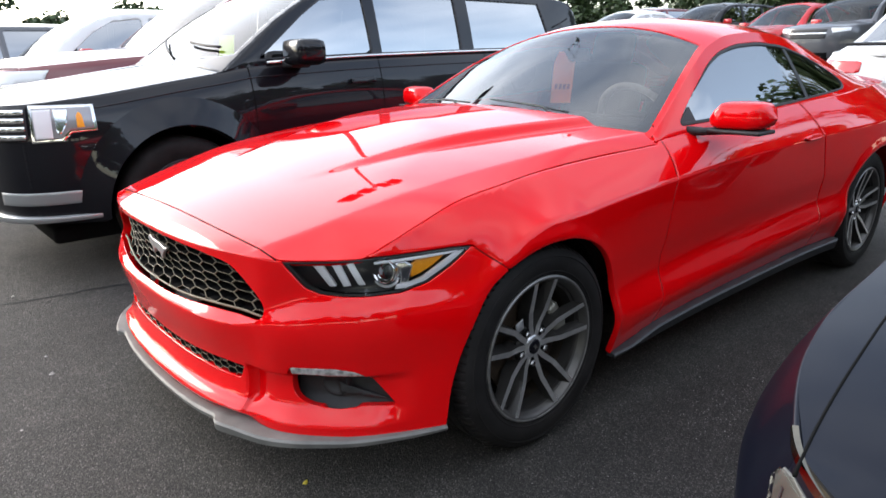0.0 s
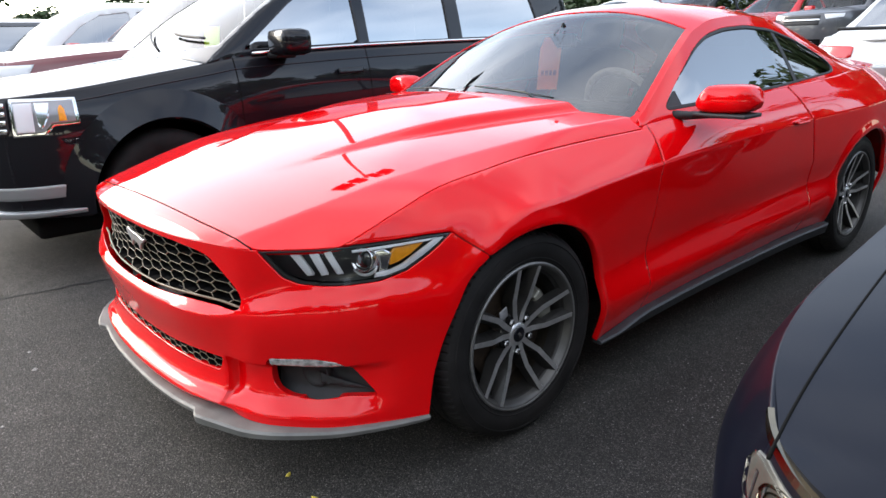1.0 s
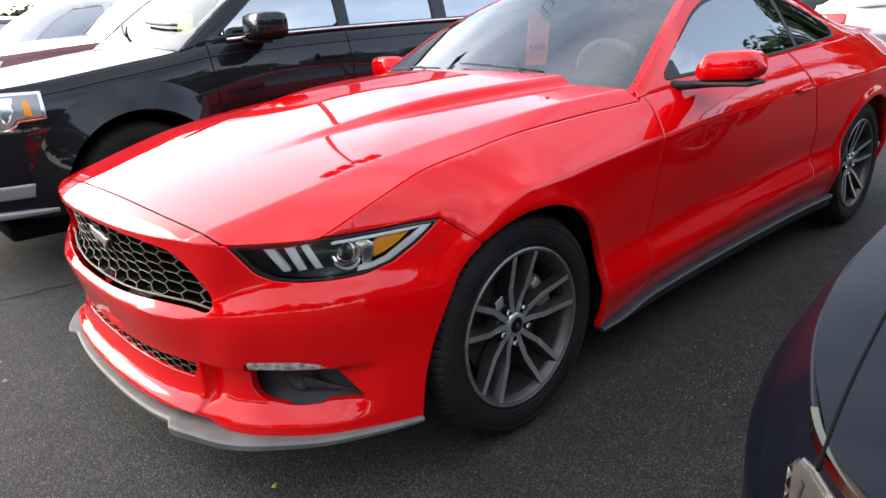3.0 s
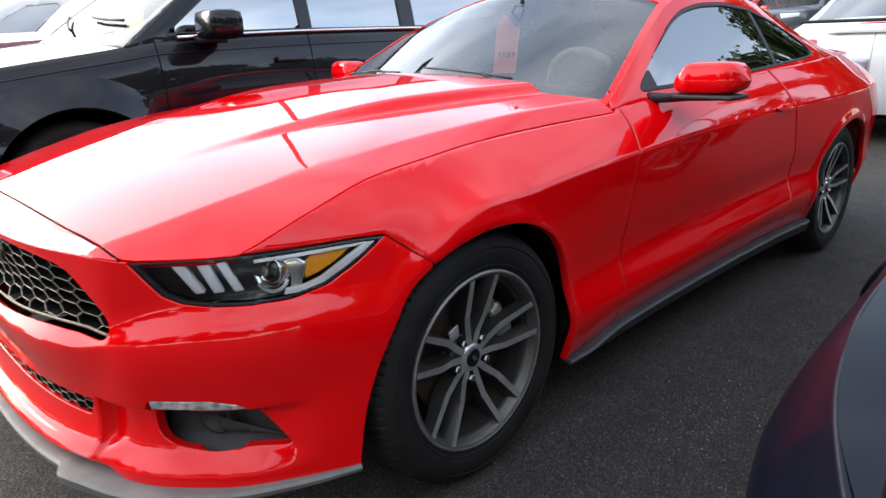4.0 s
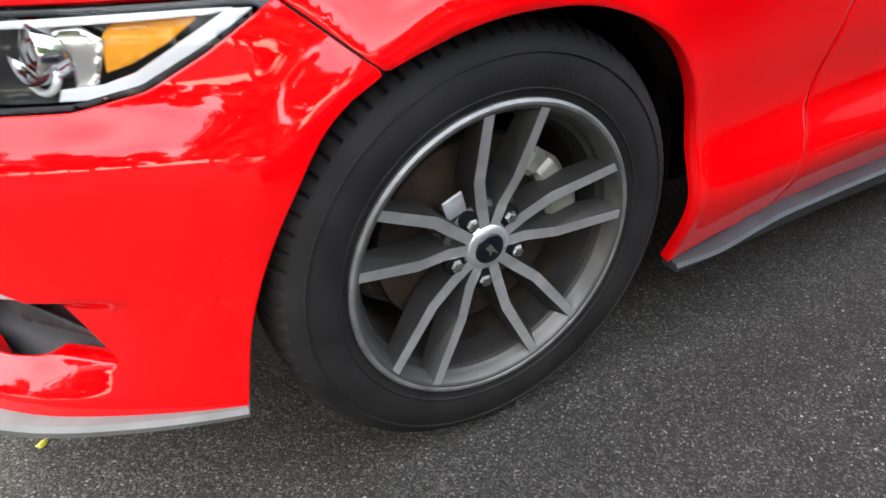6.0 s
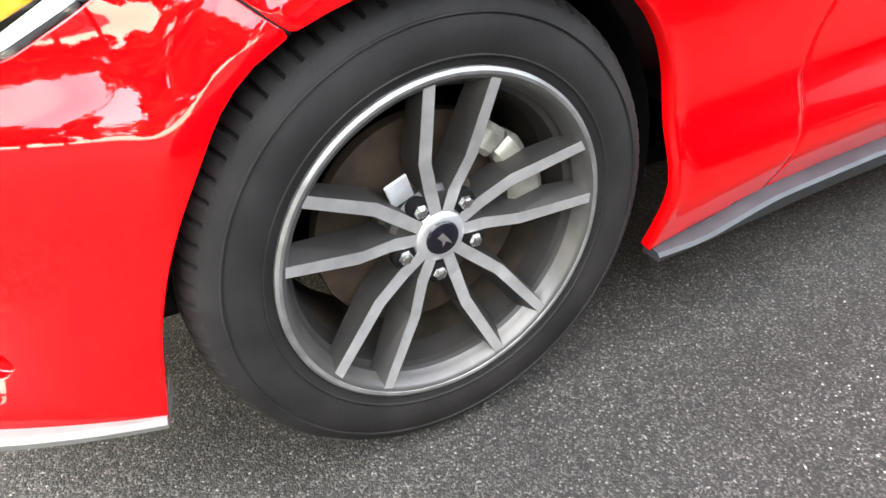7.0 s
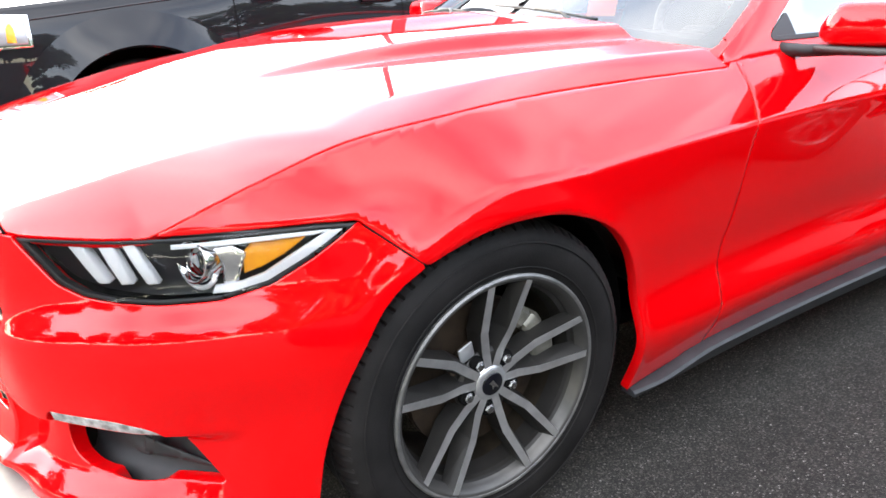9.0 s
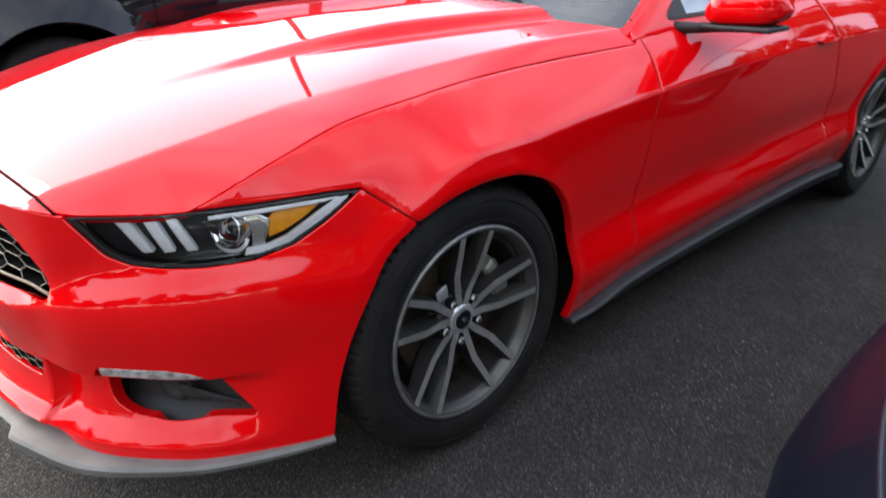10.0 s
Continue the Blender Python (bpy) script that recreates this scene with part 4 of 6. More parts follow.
# ---------------------------------------------------------------- the red coupe: cabin
RAIL_X = [0.45, 0.70, 0.76, 1.0, 1.2, 1.4, 1.6, 1.9, 2.2, 2.5, 2.8, 3.1, 3.4]
RAIL_Y = curve(RAIL_X, [.815, .776, .765, .71, .66, .612, .59, .58, .58, .592, .615, .65, .69])
RAIL_Z = curve(RAIL_X, [.80, .888, .92, 1.055, 1.16, 1.238, 1.279, 1.294, 1.27, 1.205, 1.12, 1.035, 1.0])
ROOF_Z = curve([.45, .6, .8, 1.0, 1.2, 1.38, 1.55, 1.8, 2.1, 2.35, 2.6, 2.9, 3.25, 3.5], [.905, .968, 1.06, 1.152, 1.243, 1.322, 1.360, 1.378, 1.368, 1.338, 1.277, 1.182, 1.062, 1.03])


def roof(x, y):
    x, y = np.broadcast_arrays(np.asarray(x, float), np.asarray(y, float))
    zr, yr, zc = RAIL_Z(x), RAIL_Y(x), ROOF_Z(x)
    return np.stack([x, y, zc - (zc - zr) * (np.abs(y) / yr) ** (2.1 + 0.3 * smoothstep(1.2, 1.6, x))], -1)


def belt(x):
    s = s_at(x)
    p = flank(np.atleast_1d(s), LZ[6](np.atleast_1d(s)))
    return -p[:, 1], p[:, 2]


def cabin(x, z):
    """The upper side between belt and roof rail, over x and height."""
    x, z = np.broadcast_arrays(np.asarray(x, float), np.asarray(z, float))
    yb, zb = belt(x)
    t = (z - zb) / np.maximum(RAIL_Z(x) - zb, 0.02)
    y = yb + (RAIL_Y(x) - yb) * t + 0.022 * np.clip(t, 0, 1) * (1 - np.clip(t, 0, 1))
    return np.stack([x, -y, z], -1)


def cabin_in(d):
    def f(x, z):
        p = cabin(x, z)
        p[..., 1] += d
        return p
    return f


ws_low = [(.62 + .105 * (y / .70) ** 2, y) for y in np.linspace(0, .735, 14)]
ws_side = [(x, float(RAIL_Y(x)) - .022 - .016 * (x - .78)) for x in np.linspace(.775, 1.37, 24)]
ws_top = [(1.425 - .05 * (y / .56) ** 2, y) for y in np.linspace(.575, 0, 12)]
ws_half = ws_low + ws_side + ws_top
shield = loop([(x, -y) for x, y in ws_half] + [(x, y) for x, y in reversed(ws_half[1:-1])], 0.003)
windshield = add("windshield", sheet(lambda x, y: roof(x, y) - np.array([0, 0, .004]), shield, (), 0.02, 0.0), GLASS, coupe, "clear windshield reflecting bright sky")
windshield.visible_shadow = False
inner = [((x - .95) * .9 + .965, y * .93) for x, y in ws_half]
hole = loop([(x, -y) for x, y in inner] + [(x, y) for x, y in reversed(inner[1:-1])], 0.006)
add("glass_border", sheet(lambda x, y: roof(x, y) - np.array([0, 0, .009]), shield, [hole], 0.014, 0.0), DARK, windshield)
# roof skin with pillars
r_half = [(x, float(RAIL_Y(x))) for x in np.linspace(.742, 3.3, 52)]
rear_half = [(2.36 + .02 * (y / .5) ** 2, y) for y in np.linspace(0, .50, 10)] + [(3.22, .56)] + [(3.28 - .05 * (y / .56) ** 2, y) for y in np.linspace(.54, 0, 8)]
rear_glass_o = loop([(x, -y) for x, y in rear_half] + [(x, y) for x, y in reversed(rear_half[1:-1])], 0.006)
roof_o = [(x, -y) for x, y in ws_low[::1]] + [(x, -y) for x, y in r_half] + [(3.34, -.4), (3.36, 0), (3.34, .4)] + [(x, y) for x, y in reversed(r_half)] + [(x, y) for x, y in reversed(ws_low[1:])]
add("roof", sheet(roof, loop(roof_o, 0.003), [shield, rear_glass_o], 0.007, 0.012, 0.0015), RED, coupe, sharp=38)
add("rear_window", sheet(lambda x, y: roof(x, y) - np.array([0, 0, .004]), rear_glass_o, (), 0.03, 0.0), SIDE_GLASS, coupe)
# side windows
WIN = [(.905, .938), (1.0, 1.0), (1.15, 1.085), (1.3, 1.16), (1.45, 1.212), (1.62, 1.24), (1.85, 1.25), (2.1, 1.232), (2.3, 1.185), (2.46, 1.125), (2.55, 1.065), (2.545, 1.032), (2.50, 1.008), (2.2, .990), (1.9, .972), (1.5, .957), (1.1, .943)]
def side_sheet(name, surf, outline, mat, holes=(), step=0.012, depth=0.012, parent=None, label=""):
    got = []
    for sg in (1, -1):
        g = sheet(surf, loop(outline, 0.004, .03 if len(outline) > 4 else 0), [loop(h, 0.004, .03) for h in holes], step, depth, 0.002)
        got.append(add(name, g if sg > 0 else mirrored(g), mat, parent or coupe, label, sharp=38))
    return got
side_o = [(x, float(RAIL_Z(x))) for x in np.linspace(.735, 3.3, 44)] + [(x, float(belt(np.array([x]))[1][0]) - .001) for x in np.linspace(3.3, .735, 44)]
side_sheet("roof_pillar", cabin, side_o, RED, [WIN], 0.0075)
mid_w = (1.75, 1.09)
window_front = WIN[:7] + [(2.095, 1.234), (2.075, 1.18), (2.03, .981)] + WIN[14:]
window_rear = [(2.125, 1.230), (2.3, 1.185), (2.46, 1.125), (2.55, 1.065), (2.545, 1.032), (2.50, 1.008), (2.2, .990), (2.06, .983)]
for name, o, lab in (("side_window", window_front, "dark tinted side window"), ("quarter_window", window_rear, "small dark tinted quarter window")):
    side_sheet(name, cabin_in(.006), o, SIDE_GLASS, (), 0.02, 0.0, None, lab)
side_sheet("window_trim", cabin_in(-.001), WIN, TRIM, [[(mid_w[0] + (x - mid_w[0]) * .985, mid_w[1] + (z - mid_w[1]) * .91) for x, z in WIN]], 0.006, 0.01)
side_sheet("pillar_trim", cabin_in(.003), [(2.028, .978), (2.06, .98), (2.128, 1.232), (2.094, 1.236)], TRIM, (), 0.008, 0.006)
side_sheet("mirror_patch", cabin_in(.002), [(.912, .942), (1.03, 1.012), (1.035, .945)], TRIM, (), 0.008, 0.004)
# deck and tail
deck_o = [(3.30, .60), (3.5, .66), (3.70, .62), (3.80, .45), (3.83, 0)]
deck = loop([(x, -y) for x, y in [(3.30, 0.0)] + deck_o] + [(x, y) for x, y in reversed(deck_o[:-1])], 0.01)
add("trunk_lid", sheet(lambda x, y: np.stack(np.broadcast_arrays(x, y, 1.055 - .02 * (x - 3.3) - .06 * (np.abs(y) / .66) ** 2.5), -1), deck, (), 0.02, 0.05), RED, coupe)
s_end = float(s_at(3.75))
tail_half = loop([(s_end, .30), (s_end, .985), (float(S_TAB[-1]) - .001, .985), (float(S_TAB[-1]) - .001, .30)], 0.01)
for sg in (1, -1):
    g = sheet(flank, tail_half, (), 0.03, 0.0)
    add("rear_bumper", g if sg > 0 else mirrored(g), RED, coupe)

# door mirrors
def mirror_head():
    v, f, n, m = [], [], 13, 20
    for i in range(n):
        t = i / (n - 1)
        y = -.865 - .215 * t
        grow = (1 - (2 * t - .92) ** 6) ** .5 if abs(2 * t - .92) < 1 else 0.0
        grow = max(grow, 0.04)
        crest = max(0.05, grow if t > .4 else float(smoothstep(-.08, .2, t)))
        for k in range(m):
            an = 2 * math.pi * k / m
            c, s = math.cos(an), math.sin(an)
            hx = .07 * np.sign(c) * abs(c) ** .7
            hz = (.064 * crest if s > 0 else .043 * max(grow, .5 if t < .4 else 0)) * np.sign(s) * abs(s) ** .45
            v.append((1.03 + .03 * t + hx * grow + (.012 if c > 0 else 0), y, .970 + .004 * t + hz * (.9 + .3 * t - .3 * t * t)))
    f = [(i * m + k, i * m + (k + 1) % m, (i + 1) * m + (k + 1) % m, (i + 1) * m + k) for i in range(n - 1) for k in range(m)]
    f += [tuple(range(m)), tuple(reversed(range((n - 1) * m, n * m)))]
    return v, f


for sg in (1, -1):
    g = mirror_head()
    dm = add("door_mirror", g if sg > 0 else mirrored(g), RED, coupe, "red door mirror on a black stalk", sharp=50)
    st = joined(tube([(.96, -.775, .918), (.99, -.84, .918), (1.03, -.90, .921), (1.05, -.98, .922), (1.06, -1.03, .925)], [.02, .016, .014, .013, .01], 10))
    add("stalk", st if sg > 0 else mirrored(st), TRIM, dm)
    st = box(.972, 1.105, -1.066, -.862, .917, .932, .006)
    add("lower_shell", st if sg > 0 else mirrored(st), TRIM, dm)
# door handle
for sg in (1, -1):
    hs = [(1.79, .822), (1.83, .832), (1.93, .836), (1.965, .83), (1.965, .815), (1.93, .808), (1.83, .806)]
    g = sheet(flank_cut(-.018), loop(xs(hs), 0.003, .006), (), 0.006, 0.02, 0.004)
    add("door_handle", g if sg > 0 else mirrored(g), RED, coupe)
# wipers and cowl
cowl_o = loop([(.56 + .1 * (y / .72) ** 2, -y) for y in np.linspace(-.72, .72, 30)] + [(.67 + .105 * (y / .70) ** 2, -y) for y in np.linspace(.74, -.74, 30)], 0.006)
add("cowl", sheet(lambda x, y: hood(x, y) - np.array([0, 0, .03]), cowl_o, (), 0.02, 0.0), TRIM, coupe)
for y0, y1 in ((-.42, .02), (.12, .56)):
    ys = np.linspace(y0, y1, 12)
    wx = .645 + .105 * (ys / .70) ** 2 + .035 * np.linspace(0, 1, 12)
    pts = roof(wx + .01, ys) + np.array([0, 0, .012])
    add("wiper", joined(tube(pts, .004, 6), tube([pts[0] + (-.05, 0.0, -.03), pts[3] + (-.012, 0, .004), pts[6] + (0, 0, .003)], .005, 6)), TRIM, coupe)

for sg in (1, -1):
    corner = loop([(.70, sg * -.81), (.80, sg * -.80), (.80, sg * -.68), (.70, sg * -.68)][::sg], 0.004)
    add("cowl_corner", sheet(lambda x, y: hood(x, y) - np.array([0, 0, .006]), corner, (), 0.01, 0.0), RED, coupe)

# inside the cabin
ix = np.linspace(0, 1, 12)
dash_v = [(.74 + .42 * t, y, .955 - .02 * (y / .66) ** 2 - .02 * abs(2 * t - 1) ** 3 - (.16 if t > .95 else 0)) for t in ix for y in np.linspace(-.66, .66, 14)]
add("dashboard", (dash_v, [(i * 14 + j, i * 14 + j + 1, (i + 1) * 14 + j + 1, (i + 1) * 14 + j) for i in range(11) for j in range(13)]), INTERIOR, coupe)
add("cabin_floor", box(.7, 3.1, -.74, .74, .28, .34, .02), INTERIOR, coupe)
add("rear_shelf", box(2.75, 3.3, -.62, .62, .86, .95, .03), INTERIOR, coupe)
sw = new("steering_wheel")
sw.parent = coupe
sw.matrix_local = pose(1.24, -.37, .90, 0, -24, 0)
ring = [(0.0, .185 * math.cos(q), .185 * math.sin(q)) for q in np.linspace(0, 2 * math.pi, 40)[:-1]]
add("wheel_rim", tube(ring, .016, 10, True), material("wheel_leather", (0.16, 0.15, 0.14), 0.5, vary=0.2, scale=40), sw)
add("wheel_hub", joined(box(-.03, .02, -.075, .075, -.06, .06, .02), box(-.008, .008, -.18, .18, -.015, .015, .005), box(-.008, .008, -.015, .015, -.18, 0, .005)), INTERIOR, sw)
for y in (-.37, .37):
    seat = new("front_seat")
    seat.parent = coupe
    add("cushion", box(1.35, 1.85, y - .25, y + .25, .42, .58, .06), SEAT, seat)
    add("backrest", moved(box(-.08, .08, -.25, .25, 0, .62, .06), pose(1.88, y, .55, 0, 16, 0)), SEAT, seat)
    add("headrest", moved(box(-.05, .05, -.13, .13, .62, .80, .04), pose(1.9, y, .55, 0, 16, 0)), SEAT, seat)
add("rear_seat", joined(box(2.3, 2.75, -.6, .6, .42, .58, .06), moved(box(-.07, .07, -.6, .6, 0, .45, .06), pose(2.72, 0, .55, 0, 24, 0))), SEAT, coupe)
add("inside_mirror", joined(box(1.20, 1.235, -.11, .11, 1.17, 1.235, .012), tube([(1.235, 0, 1.21), (1.27, 0, 1.28)], .008)), INTERIOR, coupe)

# orange hang tag behind the windshield
tag = new("price_tag")
tagged(tag, "orange card price tag behind the windshield", "tag")
tp = [(-.05, 0), (.045, 0), (.05, .215), (.03, .262), (-.032, .262), (-.05, .205)]
tv = [(0.0, y, z) for y, z in tp] + [(.0015, y, z) for y, z in tp]
tag_m = Matrix.Translation((1.10, -.045, .982)) @ Matrix(((0.0, .66, .40, 0), (0.0, -.75, .24, 0), (0.0, .0, .90, 0), (0, 0, 0, 1)))
add("card", moved((tv, [tuple(reversed(range(6))), tuple(range(6, 12))] + [(i, (i + 1) % 6, (i + 1) % 6 + 6, i + 6) for i in range(6)]), tag_m), ORANGE, tag, smooth=False)
add("hook_cord", tube([(1.205, .018, 1.218), (1.14, -.07, 1.25), (1.22, -.05, 1.25)], .0015, 5), TRIM, tag)
INK = material("printed_ink", (0.35, 0.05, 0.02), 0.7)
for k in range(4):
    add("print_bar", moved(box(-.0025, -.0008, -.036 + .019 * k, -.022 + .019 * k, .07, .096), tag_m), INK, tag, smooth=False)


# ---------------------------------------------------------------- other vehicles
class Form:
    """A car's flank over its plan outline, as three lines of height and inset."""

    def __init__(self, px, py, st, lines, lean=2.6):
        self.lean = lean
        self.px, self.py = px, py
        p = np.stack([px, py], 1)
        ext = np.concatenate([[[p[1, 0], -p[1, 1]]], p, [[p[-2, 0], -p[-2, 1]]]])
        k = np.linspace(0, 1, 30)[:-1, None]
        out = []
        for i in range(1, len(p)):
            a, b, c, d = ext[i - 1 : i + 3]
            out.append(0.5 * (2 * b + (c - a) * k + (2 * a - 5 * b + 4 * c - d) * k**2 + (3 * b - a - 3 * c + d) * k**3))
        self.xy = np.concatenate(out + [p[-1:]])
        self.s = np.r_[0, np.cumsum(np.hypot(*np.diff(self.xy, axis=0).T))]
        t = np.gradient(self.xy, self.s, axis=0)
        self.t = t / np.hypot(*t.T)[:, None]
        self.z = [curve(st, z) for z, _ in lines]
        self.i = [curve(st, i) for _, i in lines]

    def s_at(self, x):
        keep = self.xy[:, 1] > 0.45 * self.xy[:, 1].max()
        xs_, ss_ = self.xy[keep, 0], self.s[keep]
        o = np.argsort(xs_)
        return np.interp(x, xs_[o], ss_[o])

    def at(self, s, z, d=0.0):
        s, z = np.broadcast_arrays(np.asarray(s, float), np.asarray(z, float))
        a = np.abs(s)
        x, y = np.interp(a, self.s, self.xy[:, 0]), np.interp(a, self.s, self.xy[:, 1])
        tx, ty = np.interp(a, self.s, self.t[:, 0]), np.interp(a, self.s, self.t[:, 1])
        xx = x
        z0, z1, z2 = (f(xx) for f in self.z)
        i0, i1, i2 = (f(xx) for f in self.i)
        lo, hi = np.clip((z1 - z) / (z1 - z0), 0, 1.3), np.clip((z - z1) / (z2 - z1), 0, 1.3)
        i = i1 + (i0 - i1) * lo**2.2 + (i2 - i1) * hi**self.lean + d
        return np.stack([x + ty * i, -np.sign(s + 1e-12) * (y - tx * i), z], -1)

    def cut(self, d):
        return lambda s, z: self.at(s, z, d)

    def top(self, x):
        return self.z[2](x)

    def low(self, x):
        return self.z[0](x)


def plain_wheel(r, paint):
    w = new("wheel")
    prof = [(r * .66, -.095), (r * .74, -.105), (r * .86, -.108), (r * .95, -.095), (r, -.07), (r, .07), (r * .95, .095), (r * .7, .1)]
    add("tyre", lathe(prof, 56), RUBBER, w, sharp=40)
    rim = add("rim", lathe([(r * .68, -.09), (r * .66, -.098), (r * .62, -.09), (r * .6, -.03), (r * .3, -.025), (0, -.03)], 48), GREY_PAINT, w, sharp=40)
    for k in range(10):
        a = 2 * math.pi * k / 10
        m = pose(0, 0, 0, 0, -math.degrees(a), 0)
        add("spoke", moved(box(r * .1, r * .64, -.092, -.07, -r * .045, r * .045, .006), m), paint, rim)
    add("hub_cap", lathe([(0, -.1), (r * .1, -.1), (r * .14, -.09), (r * .15, -.06)], 24), paint, rim)
    return w


def outline_of(form, x0, x1, wheels, r, lift=0.0, n=40):
    """The flank's outline at one side from x0 to x1, with the wheel openings left out."""
    xs_ = np.linspace(x0, x1, n)
    up = [(float(form.s_at(x)), float(form.top(x))) for x in xs_]
    low = []
    for xc in wheels:
        a0 = math.asin(max(-.6, (float(form.low(xc)) - r) / (r * 1.16)))
        foot = [(xc + r * 1.16 * math.cos(a), r + r * 1.16 * math.sin(a)) for a in np.linspace(math.pi - a0, a0, 22)]
        low.append(foot)
    pts, x = [], x0
    for foot in low:
        if foot[0][0] > x0 + .1:
            pts += [(float(form.s_at(q)), float(form.low(q))) for q in np.linspace(x, foot[0][0] - .01, 6)]
        pts += [(float(form.s_at(q)), z) for q, z in foot]
        x = foot[-1][0] + .01
    pts += [(float(form.s_at(q)), float(form.low(q))) for q in np.linspace(x, x1, 6)]
    return pts + up[::-1]


def vehicle(name, label, paint, form, wheels, r, cowl_x, deck_x, rail, roof_mid, windows, shield, crown=.05, step=.04, group="", details=None, tail_glass=None, chrome_belt=False, at=(0, 0, 0), turn=0, window_mat=None, wheel_in=.125):
    """A whole car about its front axle: flanks, hood, roof, glass and wheels."""
    car = thing(name, label, "car", group)
    nose, tail_x = min(form.px), max(form.px)
    s_front = float(form.s_at(nose + .22))
    rail_y, rail_z, roof_c = curve(*rail[0]), curve(*rail[1]), curve(*roof_mid)
    front_glass = window_mat or SIDE_GLASS
    crest = lambda s: form.top(np.interp(np.abs(s), form.s, form.xy[:, 0]))  # noqa: E731
    body_o = outline_of(form, nose + .2, tail_x - .2, wheels, r)
    for sg in (1, -1):
        o = loop(body_o if sg > 0 else flip(body_o), min(.02, step * .4))
        o[:, 1] /= crest(o[:, 0])
        add("side_panel", sheet(lambda s, v: form.at(s, v * crest(s)), o, (), step, .03, .003, 1.0), paint, car)
    fr = np.linspace(0, s_front, 14)
    xf = lambda s: float(np.interp(s, form.s, form.xy[:, 0]))  # noqa: E731
    front_half = [(float(s), float(form.low(xf(s)))) for s in fr] + [(float(s), float(form.top(xf(s)))) for s in fr[::-1]]
    front_o = [p for p in front_half[:14]] + front_half[14:] + [(-s, z) for s, z in reversed(front_half[14:-1])] + [(-s, z) for s, z in reversed(front_half[1:14])]
    add("front_panel", sheet(form.cut(0), loop(front_o, min(.02, step * .4)), (), step, .03, .004), paint, car)
    s_rear = float(form.s_at(tail_x - .2))
    rr = np.linspace(s_rear, float(form.s[-1]) - .002, 12)
    rear_o = [(float(s), float(form.low(xf(s)))) for s in rr] + [(float(s), float(form.top(xf(s)))) for s in rr[::-1]]
    for sg in (1, -1):
        g = sheet(form.cut(0), loop(rear_o, .02), (), step, 0)
        add("rear_panel", g if sg > 0 else mirrored(g), paint, car)

    def edge(x):
        p = form.at(np.atleast_1d(form.s_at(x)), form.top(np.atleast_1d(x)))
        return -p[:, 1], p[:, 2]

    grid = np.linspace(nose + .24, cowl_x + .05, 7)
    brow_s = np.linspace(0, float(form.s_at(cowl_x + .3)), 160)
    brow = form.at(brow_s, crest(brow_s))
    tail_part = brow_s > s_front * .9
    rim_y = curve(grid, np.interp(grid, brow[tail_part, 0], -brow[tail_part, 1]))
    rim_z = curve(grid, np.interp(grid, brow[tail_part, 0], brow[tail_part, 2]))

    def bonnet(x, y):
        x, y = np.broadcast_arrays(np.asarray(x, float), np.asarray(y, float))
        ye, ze = rim_y(x), rim_z(x) + (x < grid[0]) * 0.12 * (x - grid[0])
        k = np.clip(1 - (np.abs(y) / np.maximum(ye, .05)) ** 2.2, -.2, 1)
        fade = smoothstep(nose, nose + .3, x)
        return np.stack([x, y, ze + crown * fade * k], -1)

    fx = [(float(p[0]) + .002, -float(p[1])) for p in form.at(np.linspace(0, s_front, 14), crest(np.linspace(0, s_front, 14)))]
    long = [(x, float(rim_y(x)) - .002) for x in np.linspace(nose + .24, cowl_x, 24)]
    nosing = fx[:-1] + long[:1]
    ratio = np.maximum.accumulate([y / float(rim_y(max(x, grid[0]))) for x, y in nosing])
    front_x = [float(np.interp(u, ratio / ratio[-1], [x for x, _ in nosing])) for u in np.linspace(0, 1, 41)]
    us = np.linspace(-1, 1, 81)
    rows = []
    for t in np.linspace(0, 1, 46) ** 1.3:
        x0_ = np.interp(np.abs(us), np.linspace(0, 1, 41), front_x)
        x = x0_ + (cowl_x - x0_) * t
        rows.append(bonnet(x, us * (rim_y(np.maximum(x, grid[0])) - .0015)))
    rows = np.stack(rows)
    skirt = np.concatenate([rows[:, :1] + [0, .004, -.015], rows, rows[:, -1:] + [0, -.004, -.015]], 1)
    skirt = np.concatenate([skirt[:1] + [.004, 0, -.015], skirt], 0)
    q = skirt.shape[1]
    add("hood", (skirt.reshape(-1, 3), [(i * q + j, (i + 1) * q + j, (i + 1) * q + j + 1, i * q + j + 1) for i in range(len(skirt) - 1) for j in range(q - 1)]), paint, car, sharp=45)
    if deck_x < tail_x - .3:
        long = [(x, float(edge(x)[0][0]) - .003) for x in np.linspace(deck_x, tail_x - .25, 8)] + [(tail_x - .06, .3)]
        o = [(x, -y) for x, y in long] + [(x, y) for x, y in reversed(long)]
        add("trunk_lid", sheet(lambda x, y: np.stack(np.broadcast_arrays(x, y, edge(x)[1] + .03 * (1 - (np.abs(y) / .9) ** 2)), -1), loop(o, .02), (), step, .04, .004), paint, car)

    def upper_roof(x, y):
        x, y = np.broadcast_arrays(np.asarray(x, float), np.asarray(y, float))
        zr, yr, zc = rail_z(x), rail_y(x), roof_c(x)
        return np.stack([x, y, zc - (zc - zr) * (np.abs(y) / yr) ** 2.6], -1)

    def upper_side(x, z, d=0.0):
        x, z = np.broadcast_arrays(np.asarray(x, float), np.asarray(z, float))
        yb, zb = edge(x)
        t = np.clip((z - zb) / np.maximum(rail_z(x) - zb, .03), -.2, 1.2)
        return np.stack([x, -(yb + (rail_y(x) - yb) * t + .03 * t * (1 - t)) + d, z], -1)

    x0, x1 = rail[0][0][0], rail[0][0][-1]
